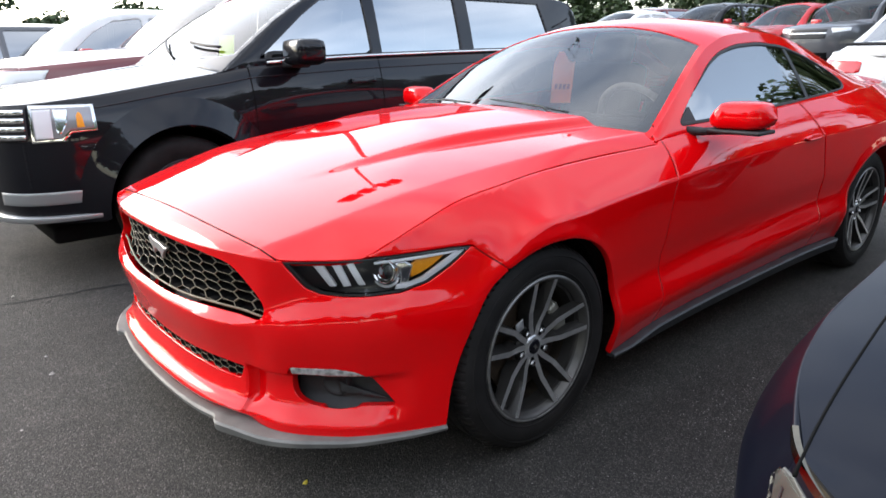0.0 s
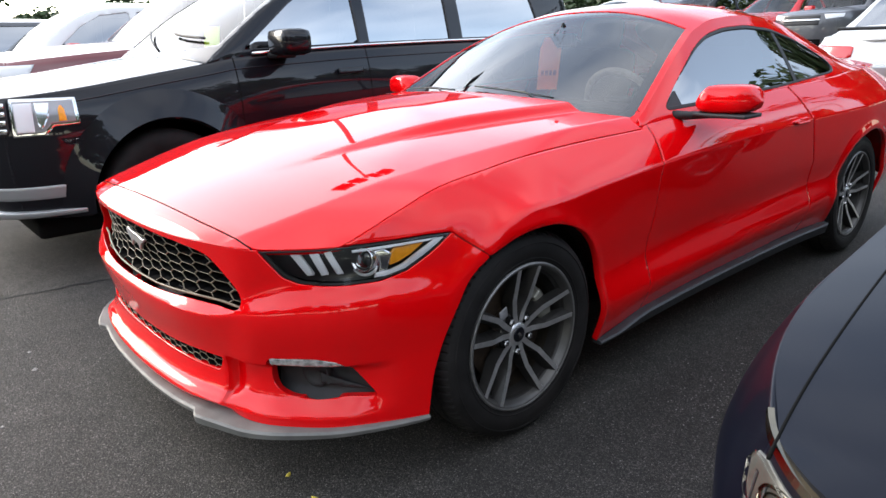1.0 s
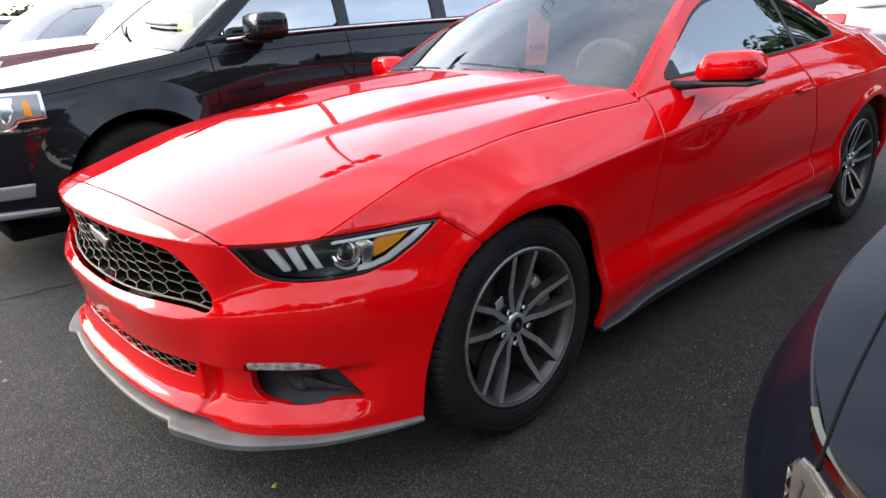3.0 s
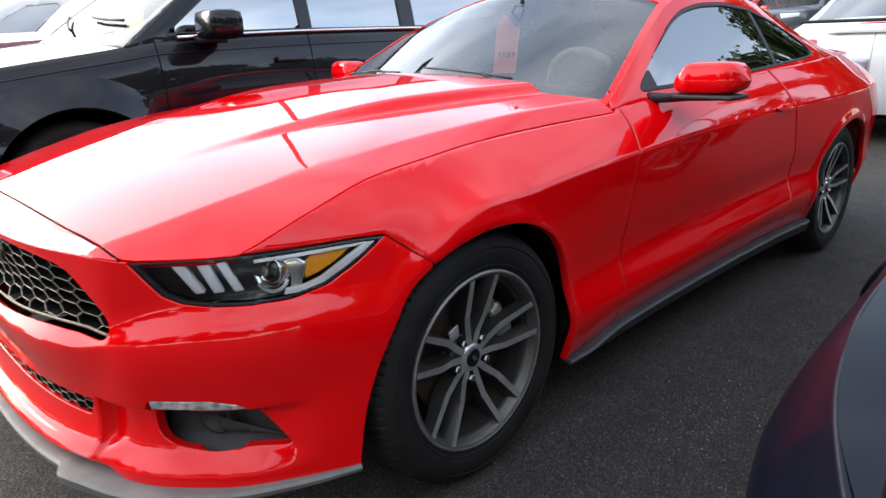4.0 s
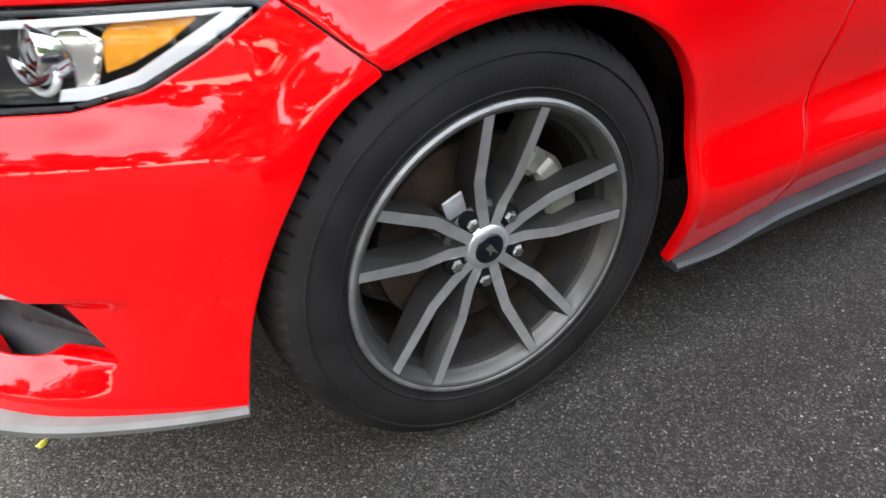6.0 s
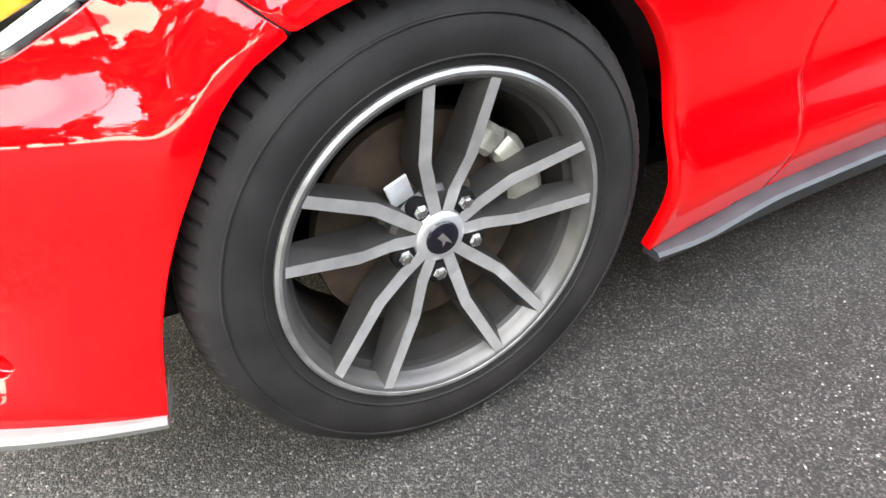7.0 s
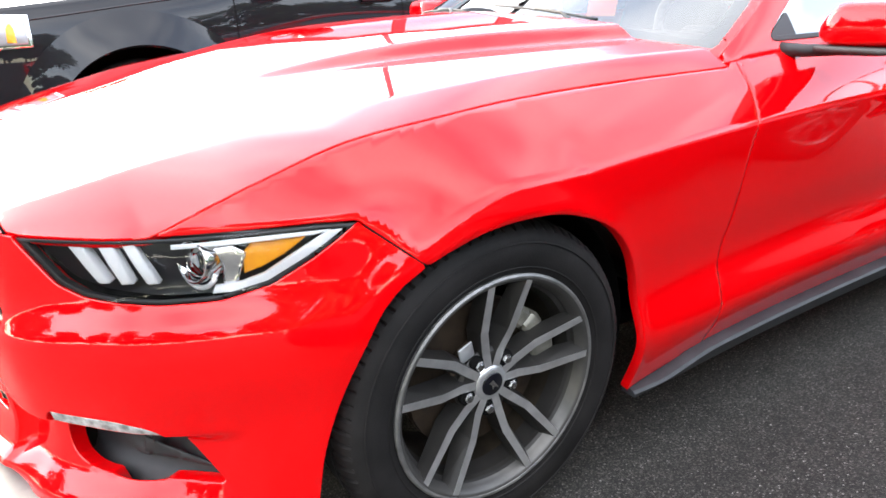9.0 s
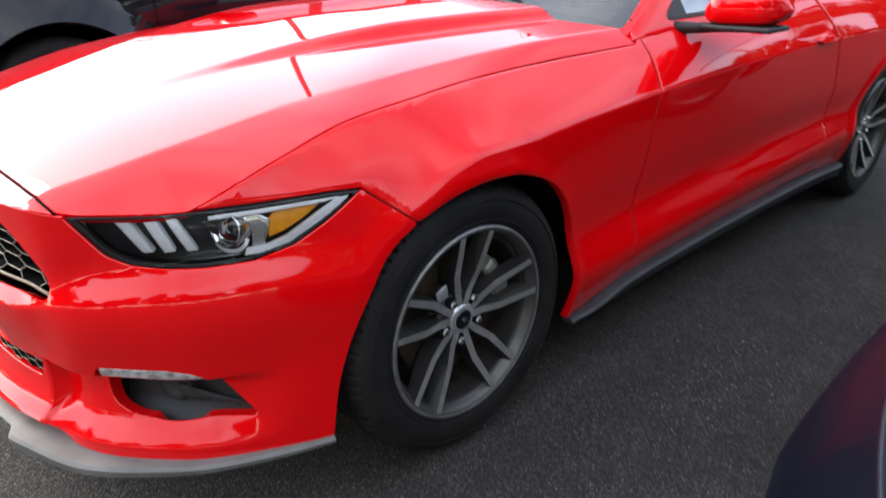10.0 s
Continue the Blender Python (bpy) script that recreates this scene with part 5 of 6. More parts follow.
    ws0, ws1, tg0, tg1 = shield
    inset_y = .06
    ws = [(ws0 - .12 + .12 * (y / .7) ** 2, y) for y in np.linspace(0, float(rail_y(ws0)) - inset_y, 8)] + [(x, float(rail_y(x)) - inset_y) for x in np.linspace(ws0 + .05, ws1 - .05, 6)] + [(ws1 - .04 * (y / .6) ** 2, y) for y in np.linspace(float(rail_y(ws1)) - inset_y, 0, 6)]
    tg = [(tg0, y) for y in np.linspace(0, float(rail_y(tg0)) - inset_y, 4)] + [(tg1, y) for y in np.linspace(float(rail_y(tg1)) - inset_y, 0, 4)]
    ws_o = loop([(x, -y) for x, y in ws] + [(x, y) for x, y in reversed(ws[1:-1])], .006)
    tg_o = loop([(x, -y) for x, y in tg] + [(x, y) for x, y in reversed(tg[1:-1])], .006)
    rl = [(x, float(rail_y(x))) for x in np.linspace(x0, x1, 30)]
    ro = loop([(x0 - .1, 0.0)] + [(x, -y) for x, y in rl] + [(x, y) for x, y in reversed(rl)], .006)
    add("roof", sheet(upper_roof, ro, [ws_o, tg_o], step * .7, .02, .004), paint, car)
    ws_ob = add("windshield", sheet(lambda x, y: upper_roof(x, y) - np.array([0, 0, .006]), ws_o, (), step * 2, 0), PLAIN_GLASS, car, "sloping windshield that mirrors the bright sky")
    ws_ob.visible_shadow = False
    add("rear_window", sheet(lambda x, y: upper_roof(x, y) - np.array([0, 0, .006]), tg_o, (), step * 2, 0), SIDE_GLASS, car)
    so = [(x, float(rail_z(x))) for x in np.linspace(x0 + .02, x1, 24)] + [(x, float(edge(x)[1][0]) - .003) for x in np.linspace(x1, x0 + .05, 24)]
    holes_ = [loop(w, .02) for w in windows]
    for sg in (1, -1):
        g = sheet(upper_side, loop(so, .02), holes_, step * .6, .02, .003)
        add("pillar", g if sg > 0 else mirrored(g), paint, car)
        for w in windows:
            g = sheet(lambda x, z: upper_side(x, z, .012), loop(w, .02), (), step * 2, 0)
            add("side_window", g if sg > 0 else mirrored(g), front_glass, car)
        if chrome_belt:
            xs_ = np.linspace(*chrome_belt, 20)
            g = tube([tuple(upper_side(np.array([x]), np.array([edge(x)[1][0] + .012]), -.006)[0]) for x in xs_], .011, 6)
            add("belt_strip", g if sg > 0 else mirrored(g), CHROME, car)
    add("cabin_inside", box(cowl_x + .1, x1 - .3, -.7, .7, .35, float(form.top(1.5)) - .12, .05), INTERIOR, car)
    add("dashboard", box(cowl_x + .05, cowl_x + .5, -.68, .68, float(form.top(cowl_x)) - .2, float(form.top(cowl_x)) - .03, .04), INTERIOR, car)
    for y in (-.38, .38):
        add("seat_back", moved(box(-.07, .07, -.24, .24, 0, .75, .05), pose(cowl_x + 1.35, y, float(form.top(1.5)) - .5, 0, 12, 0)), SEAT, car)
    add("underbody", box(nose + .3, tail_x - .3, -.7, .7, .2, .3, .03), DARK, car)
    w = plain_wheel(r, GREY_PAINT)
    w.parent = car
    wy = max(form.py) - wheel_in
    w.matrix_local = pose(wheels[0], -wy, r)
    for m in ((wheels[1], -wy, r, 0), (wheels[0], wy, r, 180), (wheels[1], wy, r, 180)):
        clone(w, pose(*m[:3], 0, 0, m[3]), car)
    for xc in wheels:
        for sg in (1, -1):
            v = [(xc + r * 1.2 * math.cos(a), sg * y, r + r * 1.2 * math.sin(a)) for a in np.linspace(math.pi * 1.03, -.03 * math.pi, 18) for y in (-wy + .03, -.45)]
            v.append((xc, sg * -.45, r))
            f = [(2 * i, 2 * i + 1, 2 * i + 3, 2 * i + 2) for i in range(17)] + [(36, 2 * i + 1, 2 * i + 3) for i in range(17)]
            add("wheel_liner", (v, f), DARK, car)
    if details:
        details(car, form, edge, upper_side, upper_roof, bonnet)
    car.matrix_world = pose(*at, 0, 0, turn)
    return car


def patch(car, form, name, outline, mat, d=-.004, step=.02, depth=.015, label="", sides=(1, -1), parent=None):
    """A lamp or trim piece laid on the flank at each side."""
    got = []
    for sg in sides:
        got.append(add(name, sheet(form.cut(d), loop(outline if sg > 0 else flip(outline), .01), (), step, depth, .002), mat, parent or car, label))
    return got


# black boxy wagon on the coupe's far side
WX = [-1.0, -.98, -.93, -.82, -.62, -.2, 1.0, 2.5, 3.6, 3.9, 4.0, 4.02]
wagon_form = Form(WX, [0, .4, .65, .83, .915, .95, .96, .96, .94, .84, .6, 0], [-1.0, -.8, -.5, 0.0, .3, .5, 1.5, 3.0, 4.02], [
    ([.36, .36, .34, .30, .30, .30, .30, .32, .36], [.05, .05, .04, .04, .05, .05, .05, .05, .05]),
    ([.72, .72, .74, .76, .76, .76, .76, .78, .8], [0, 0, 0, 0, 0, 0, 0, 0, 0]),
    ([.985, .995, 1.02, 1.085, 1.125, 1.155, 1.195, 1.215, 1.22], [.02, .03, .06, .08, .08, .075, .07, .07, .08])])


def wagon_details(car, form, edge, upper_side, upper_roof, bonnet):
    s = lambda x: float(form.s_at(x))  # noqa: E731
    lamp = patch(car, form, "headlight", [(.95, .992), (1.265, .986), (1.265, .848), (1.14, .842), (1.10, .802), (.95, .797)], CHROME, -.006, .012, .03, "rectangular headlight in a bright frame")
    smoke = material("lamp_smoke", (.30, .30, .31), .2, .3, 1.0)
    patch(car, form, "lens", [(.964, .978), (1.248, .973), (1.248, .862), (1.13, .856), (1.09, .816), (.964, .811)], smoke, -.009, .012, .01, "", (1,), lamp[0])
    patch(car, form, "main_bowl", [(.968, .968), (1.055, .968), (1.05, .82), (.972, .82)], LENS_WHITE, -.012, .012, .01, "", (1,), lamp[0])
    patch(car, form, "reflector_bowl", [(1.065, .968), (1.135, .966), (1.125, .90), (1.105, .86), (1.08, .828), (1.068, .86)], REFLECTOR, -.012, .01, .01, "", (1,), lamp[0])
    patch(car, form, "amber_lens", [(1.17, .93), (1.185, .958), (1.20, .93), (1.205, .87), (1.168, .87)], AMBER, -.012, .01, .01, "", (1,), lamp[0])
    gr = patch(car, form, "grille", both([(0, .985), (.935, .985), (.935, .81), (0, .80)]), TRIM, -.004, .02, .02, "dark grille with bright bars", (1,))
    for z in (.83, .873, .916, .958):
        patch(car, form, "grille_bar", both([(0, z + .015), (.93, z + .015), (.93, z - .011), (0, z - .011)]), CHROME, -.02, .015, .012, "", (1,), gr[0])
    patch(car, form, "fog_trim", [(.70, .535), (s(-.56), .535), (s(-.565), .465), (.68, .465)], SILVER_PAINT, -.006, .02, .02, "silver trim on the lower bumper")
    patch(car, form, "lower_trim", both([(0, .40), (.8, .40), (s(-.45), .395), (s(-.45), .372), (.8, .365), (0, .365)]), SILVER_PAINT, -.03, .02, .04, "silver lower bumper trim", (1,))
    patch(car, form, "air_intake", both([(0, .60), (.55, .60), (.6, .45), (0, .45)]), DARK, -.004, .03, .01, "", (1,))
    for x in (.47, 1.45, 2.5):
        patch(car, form, "door_gap", [(s(x) - .003, .36), (s(x) + .003, .36), (s(x) + .003, float(form.top(x))), (s(x) - .003, float(form.top(x)))], DARK, -.0015, .02, 0)
    for x in (1.3, 2.35):
        patch(car, form, "door_handle", [(s(x - .12), 1.06), (s(x + .08), 1.065), (s(x + .08), 1.03), (s(x - .12), 1.025)], BLACK_PAINT, -.03, .015, .03)
    patch(car, form, "sill_cladding", [(s(.46), .31), (s(.46), .42), (s(2.4), .42), (s(2.4), .31)], TRIM, -.006, .03, .01)
    for xc in (0.0, 2.99):
        for sg in (1, -1):
            # flared lip round the wheel opening, leaning outward towards the tyre
            fv, m, n = [], 7, 44
            for i in range(n):
                a = math.pi * (1.02 - 1.04 * i / (n - 1))
                for k in range(m):
                    t = k / (m - 1)
                    r = .447 + .155 * t
                    x, z = xc + r * math.cos(a), .385 + (r + .012) * math.sin(a)
                    fv.append(form.at(sg * s(x), z, -.004 - .040 * (1 - t) ** 1.4)[()])
            ff = [(i * m + k, (i + 1) * m + k, (i + 1) * m + k + 1, i * m + k + 1) for i in range(n - 1) for k in range(m - 1)]
            rim_in = [tuple(np.asarray(fv[i * m]) + np.array([0, sg * .05, 0])) for i in range(n)]
            base = len(fv)
            ff += [(i * m, base + i, base + i + 1, (i + 1) * m) for i in range(n - 1)]
            add("arch_lip", (fv + rim_in, ff), BLACK_PAINT, car, sharp=50)
    for sg in (1, -1):
        xs_ = np.linspace(-.62, 3.4, 60)
        add("shoulder_line", tube(form.at(sg * form.s_at(xs_), form.top(xs_) - .062 - .01 * smoothstep(0, 1, xs_), .001).tolist(), .005, 6), BLACK_PAINT, car)
    for sg in (1, -1):
        g = joined(moved(box(-.09, .1, -.15, .14, -.075, .08, .05), pose(.745, -1.09, 1.232, 0, 0, -6)))
        dm = add("door_mirror", g if sg > 0 else mirrored(g), BLACK_PAINT, car, "black door mirror")
        g = joined(box(.70, .84, -1.02, -.86, 1.14, 1.175, .015))
        add("stalk", g if sg > 0 else mirrored(g), TRIM, dm)
    tag2 = [(0, -.055, 0), (0, .055, 0), (0, .055, .3), (0, -.055, .3), (.002, -.055, 0), (.002, .055, 0), (.002, .055, .3), (.002, -.055, .3)]
    add("sale_card", moved((tag2, [(3, 2, 1, 0), (4, 5, 6, 7), (0, 1, 5, 4), (1, 2, 6, 5), (2, 3, 7, 6), (3, 0, 4, 7)]), pose(.60, -.27, 1.06, 0, 12, 40)), YELLOW_TAG, car, "yellow-green card behind the windshield", smooth=False)
    for y0, y1 in ((-.62, -.12), (.0, .5)):
        ys = np.linspace(y0, y1, 8)
        pts = [tuple(upper_roof(np.array([.36 + .12 * (y / .7) ** 2 - .03 + .1 * k / 7]), np.array([y]))[0] + np.array([0, 0, .02])) for k, y in enumerate(ys)]
        add("wiper", tube(pts, .009, 6), TRIM, car)


wagon = vehicle("wagon", "glossy black boxy wagon parked parallel to the coupe", BLACK_PAINT, wagon_form, (0.0, 2.99), .385, .36, 3.99,
    (([.30, .5, .8, 1.05, 1.5, 3.3, 3.7, 3.95], [.87, .84, .80, .775, .77, .765, .76, .75]), ([.30, .5, .8, 1.05, 1.5, 3.3, 3.7, 3.95], [1.12, 1.27, 1.48, 1.60, 1.655, 1.66, 1.62, 1.25])),
    ([.15, .3, .5, .8, 1.1, 1.5, 2.5, 3.4, 3.7, 3.95], [1.13, 1.2, 1.34, 1.53, 1.675, 1.72, 1.73, 1.71, 1.64, 1.25]),
    [[(.56, 1.2), (.92, 1.47), (1.08, 1.57), (1.40, 1.60), (1.41, 1.225)], [(1.50, 1.225), (1.50, 1.605), (2.26, 1.61), (2.26, 1.235)], [(2.40, 1.24), (2.40, 1.61), (3.25, 1.60), (3.35, 1.25)]],
    (.40, 1.12, 3.68, 3.9), .06, .022, "cars parked in the lot", wagon_details, chrome_belt=(.6, 3.5), at=(-.04, 2.76, 0))

# black sedan on the coupe's near side
SX = [-.80, -.785, -.705, -.615, -.49, -.26, .08, 1.0, 2.5, 3.3, 3.7, 3.85, 3.88]
sedan_form = Form(SX, [0, .33, .565, .70, .795, .885, .93, .945, .94, .9, .8, .5, 0], [-.9, -.65, -.5, -.2, .1, .5, .8, 2.0, 3.88], [
    ([.19, .19, .19, .2, .2, .22, .22, .22, .28], [.03, .03, .03, .03, .03, .04, .05, .05, .06]),
    ([.48, .48, .5, .53, .55, .57, .58, .6, .6], [0, 0, 0, 0, 0, 0, 0, 0, 0]),
    ([.64, .665, .69, .735, .775, .825, .87, .94, .98], [.03, .045, .065, .095, .12, .13, .12, .11, .12])], 1.25)


BOWL = material("lamp_bowl", (0.13, 0.125, 0.11), 0.3, 0.5, vary=0.15, scale=30)


def band(form, ss, high, low, d_out, d_in):
    """A bar of four faces swept along the flank between two lines of height."""
    rows = [form.at(ss, high, d_in), form.at(ss, high, d_out), form.at(ss, low, d_out), form.at(ss, low, d_in)]
    n, v = len(ss), np.concatenate(rows).tolist()
    f = [(k * n + i, k * n + i + 1, (k + 1) % 4 * n + i + 1, (k + 1) % 4 * n + i) for k in range(4) for i in range(n - 1)]
    return v, f + [(0, n, 2 * n, 3 * n), (4 * n - 1, 3 * n - 1, 2 * n - 1, n - 1)]


def sedan_details(car, form, edge, upper_side, upper_roof, bonnet):
    s = lambda x: float(form.s_at(x))  # noqa: E731
    lo = [(.40, .604), (s(-.66), .638), (s(-.60), .646), (s(-.575), .640), (s(-.566), .62), (s(-.585), .588), (s(-.635), .55), (.56, .525), (.45, .525)]
    lamp = patch(car, form, "headlight", lo, BOWL, -.003, .008, .02, "large clear headlight with a bright ribbed bowl")
    tip = s(-.535)
    for q, part_lamp in ((1, lamp[0]), (-1, lamp[1])):
        for k in range(7):
            c0 = .55 + .034 * k
            patch(car, form, "lamp_rib", [(c0, .545 + .004 * k), (c0 + .006, .545 + .004 * k), (c0 + .022, .622), (c0 + .014, .622)], TRIM, -.006, .006, .006, "", (q,), part_lamp)
        turns = np.linspace(0, 2 * math.pi, 41)[:-1]
        oval = form.at(q * (tip - .22 + .115 * np.cos(turns)), .598 + .038 * np.sin(turns) + .012 * np.cos(turns), -.006)
        add("lamp_ring", tube(oval.tolist(), .003, 8, True), STRIP, part_lamp)
        oval = form.at(q * (tip - .22 + .10 * np.cos(turns)), .598 + .030 * np.sin(turns) + .012 * np.cos(turns), -.006)
        add("lamp_ring", tube(oval.tolist(), .002, 8, True), STRIP, part_lamp)
    patch(car, form, "lamp_cover", lo, LENS, -.009, .01, .006)
    ss = np.linspace(-tip, tip, 120)
    xx = np.interp(np.abs(ss), form.s, form.xy[:, 0])
    zt = form.top(xx)
    slim = .35 + .65 * np.clip((tip - np.abs(ss)) / .05, 0, 1)
    add("chrome_lip", band(form, ss, zt + .001, zt - .011 * slim, -.005, .004), STRIP, car, "bright chrome strip along the hood's front edge", smooth=False)
    add("shadow_strip", band(form, ss, zt - .011 * slim, zt - .036 * slim, .002, .03), DARK, car, smooth=False)
    gr = patch(car, form, "grille", both([(0, .61), (.50, .615), (.46, .44), (0, .42)]), TRIM, .002, .03, .02, "", (1,))
    for z in (.45, .49, .53, .57):
        patch(car, form, "grille_bar", both([(0, z + .008), (.47, z + .010), (.47, z - .004), (0, z - .006)]), CHROME, -.012, .03, .012, "", (1,), gr[0])
    patch(car, form, "air_intake", both([(0, .36), (.45, .36), (.5, .25), (0, .25)]), DARK, -.003, .03, .01, "", (1,))
    for x in (.78, 1.85):
        patch(car, form, "door_gap", [(s(x) - .003, .28), (s(x) + .003, .28), (s(x) + .003, float(form.top(x))), (s(x) - .003, float(form.top(x)))], DARK, -.0015, .02, 0)
    seam_y = curve([-.66, -.634, -.564, -.445, -.266, 0, .5], [.655, .668, .683, .697, .711, .728, .752])
    for sg in (1, -1):
        # seam between hood and fender
        xs_ = np.linspace(-.605, .52, 40)
        g = tube([tuple(bonnet(np.array([x]), np.array([-float(seam_y(x))]))[0] - np.array([0, 0, .001])) for x in xs_], .003, 6)
        add("hood_gap", g if sg > 0 else mirrored(g), DARK, car)
        g = moved(box(-.07, .07, -.09, .09, -.065, .065, .03), pose(1.06, -.93, .96))
        add("door_mirror", g if sg > 0 else mirrored(g), BLACK_PAINT, car)


SEDAN_RAIL = (([.55, .8, 1.1, 1.35, 1.7, 2.2, 2.6, 3.0, 3.3], [.80, .74, .66, .60, .58, .58, .6, .66, .72]), ([.55, .8, 1.1, 1.35, 1.7, 2.2, 2.6, 3.0, 3.3], [.82, .97, 1.18, 1.32, 1.39, 1.38, 1.27, 1.1, .98]))
SEDAN_ROOF = ([.4, .55, .8, 1.1, 1.35, 1.7, 2.2, 2.6, 3.0, 3.3], [.87, .93, 1.07, 1.26, 1.40, 1.465, 1.45, 1.34, 1.15, .99])
SEDAN_WIN = [[(.86, .92), (1.15, 1.14), (1.4, 1.28), (1.72, 1.335), (1.74, .945)], [(1.82, .95), (1.8, 1.335), (2.2, 1.32), (2.5, 1.22), (2.7, 1.08), (2.6, .98)]]
vehicle("sedan", "glossy black sedan parked close beside the coupe", DEEP_PAINT, sedan_form, (.13, 2.9), .335, .55, 3.2, SEDAN_RAIL, SEDAN_ROOF, SEDAN_WIN, (.66, 1.42, 2.5, 3.15), .06, .014, "cars parked in the lot", sedan_details, at=(0, -2.545, 0), wheel_in=.215)


# cars further off
def far_details(front=True):
    def put(car, form, edge, upper_side, upper_roof, bonnet):
        s = lambda x: float(form.s_at(x))  # noqa: E731
        nose, tail = min(form.px), max(form.px)
        zt = float(form.top(nose + .1))
        patch(car, form, "headlight", [(.52, zt - .02), (s(nose + .4), zt - .01), (s(nose + .36), zt - .09), (.56, zt - .13)], LENS_WHITE, -.006, .03, .015)
        gr = patch(car, form, "grille", both([(0, zt - .04), (.45, zt - .04), (.42, zt - .26), (0, zt - .26)]), TRIM, -.006, .04, .015, "", (1,))
        patch(car, form, "grille_bar", both([(0, zt - .12), (.44, zt - .12), (.44, zt - .16), (0, zt - .16)]), CHROME, -.016, .04, .015, "", (1,), gr[0])
        patch(car, form, "lower_intake", both([(0, .42), (.5, .42), (.5, .28), (0, .28)]), DARK, -.004, .04, .01, "", (1,))
        ze = float(form.top(tail - .1))
        patch(car, form, "tail_lamp", [(s(tail - .3), ze - .05), (float(form.s[-1]) - .45, ze - .06), (float(form.s[-1]) - .45, ze - .16), (s(tail - .3), ze - .2)], RED_LENS, -.008, .03, .015, "red tail lamp", (1, -1))
        add("plate_recess", sheet(form.cut(-.006), loop([(float(form.s[-1]) - .27, ze - .22), (float(form.s[-1]) - .01, ze - .22), (float(form.s[-1]) - .01, ze - .38), (float(form.s[-1]) - .27, ze - .38)], .02), (), .04, .008), SILVER_PAINT, car)
        add("spoiler", box(tail - .32, tail - .16, -.62, .62, ze + .07, ze + .095, .01), car.children[0].data.materials[0], car)
        add("brake_strip", box(tail - .165, tail - .155, -.14, .14, ze + .055, ze + .068), RED_LENS, car)
        for sg in (1, -1):
            g = moved(box(-.07, .07, -.10, .10, -.06, .06, .03), pose(.98, -1.0, float(form.top(.9)) + .08))
            add("door_mirror", g if sg > 0 else mirrored(g), car.children[0].data.materials[0], car)
        for x in (.78, 1.85):
            patch(car, form, "door_gap", [(s(x) - .004, .28), (s(x) + .004, .28), (s(x) + .004, float(form.top(x))), (s(x) - .004, float(form.top(x)))], DARK, -.002, .03, 0)
    return put


low_form = Form(SX, sedan_form.py, [-.9, -.5, .1, .8, 2.0, 3.88], [
    ([.2, .2, .22, .22, .22, .28], [.03, .03, .03, .05, .05, .06]), ([.45, .46, .5, .54, .56, .6], [0] * 6), ([.70, .74, .80, .88, .94, .98], [.04, .07, .09, .09, .08, .1])])
high_form = Form([x * 1.04 - .02 for x in SX], [y * 1.03 for y in sedan_form.py], [-.96, -.5, .1, .8, 2.0, 4.05], [
    ([.3, .3, .3, .3, .3, .35], [.03, .03, .03, .05, .05, .06]), ([.62, .64, .68, .7, .72, .75], [0] * 6), ([.98, 1.02, 1.07, 1.11, 1.15, 1.18], [.04, .06, .07, .06, .06, .07])])
HIGH_RAIL = (([.45, .8, 1.1, 1.35, 1.7, 2.6, 3.4, 3.8], [.84, .79, .74, .71, .70, .70, .70, .72]), ([.45, .8, 1.1, 1.35, 1.7, 2.6, 3.4, 3.8], [1.06, 1.34, 1.53, 1.63, 1.68, 1.68, 1.6, 1.2]))
HIGH_ROOF = ([.3, .45, .8, 1.1, 1.35, 1.7, 2.6, 3.4, 3.8], [1.1, 1.16, 1.43, 1.61, 1.71, 1.76, 1.75, 1.66, 1.2])
HIGH_WIN = [[(.8, 1.16), (1.15, 1.45), (1.4, 1.58), (1.75, 1.62), (1.76, 1.18)], [(1.85, 1.18), (1.84, 1.62), (2.6, 1.62), (2.62, 1.2)], [(2.72, 1.2), (2.7, 1.61), (3.3, 1.55), (3.45, 1.22)]]


def repainted(car, m, label, old, paint):
    """A copy of a parked car in another colour."""
    c = copy_thing(car, m)
    c["label"] = label
    for o in c.children_recursive:
        for slot in o.material_slots:
            if slot.material == old:
                slot.link = "OBJECT"
                slot.material = paint
    return c


low = vehicle("parked_car", "white sedan seen from behind, with red tail lamps", WHITE_PAINT, low_form, (.13, 2.9), .335, .55, 3.2, SEDAN_RAIL, SEDAN_ROOF, SEDAN_WIN, (.66, 1.42, 2.5, 3.15), .07, .06, "cars parked in the lot", far_details(), at=(10.15, .02, 0), turn=184)
low.matrix_world = pose(10.6, .19, rise(10.6) - .02, 0, 3.4, 184) @ Matrix.Scale(1.1, 4)
high = vehicle("parked_suv", "dark grey utility wagon facing the coupe", GREY_PAINT, high_form, (.1, 2.95), .37, .45, 4.0, HIGH_RAIL, HIGH_ROOF, HIGH_WIN, (.56, 1.4, 3.45, 3.75), .07, .06, "cars parked in the lot", far_details(), at=(17.0, 4.75, rise(17.0) - .08), turn=-6)
BRIGHT_RED = material("bright_red_paint", (.5, .01, .015), .4, 0, 1.0, spec=.1)
for at, turn, label, paint in (
    ((16.7, 6.5, rise(17.5)), -14, "red sedan parked in a far row", BRIGHT_RED),
    ((13.4, 9.6, rise(14.2)), -14, "white sedan parked in a far row", WHITE_PAINT)):
    repainted(low, pose(*at, 0, 0, turn), label, WHITE_PAINT, paint)
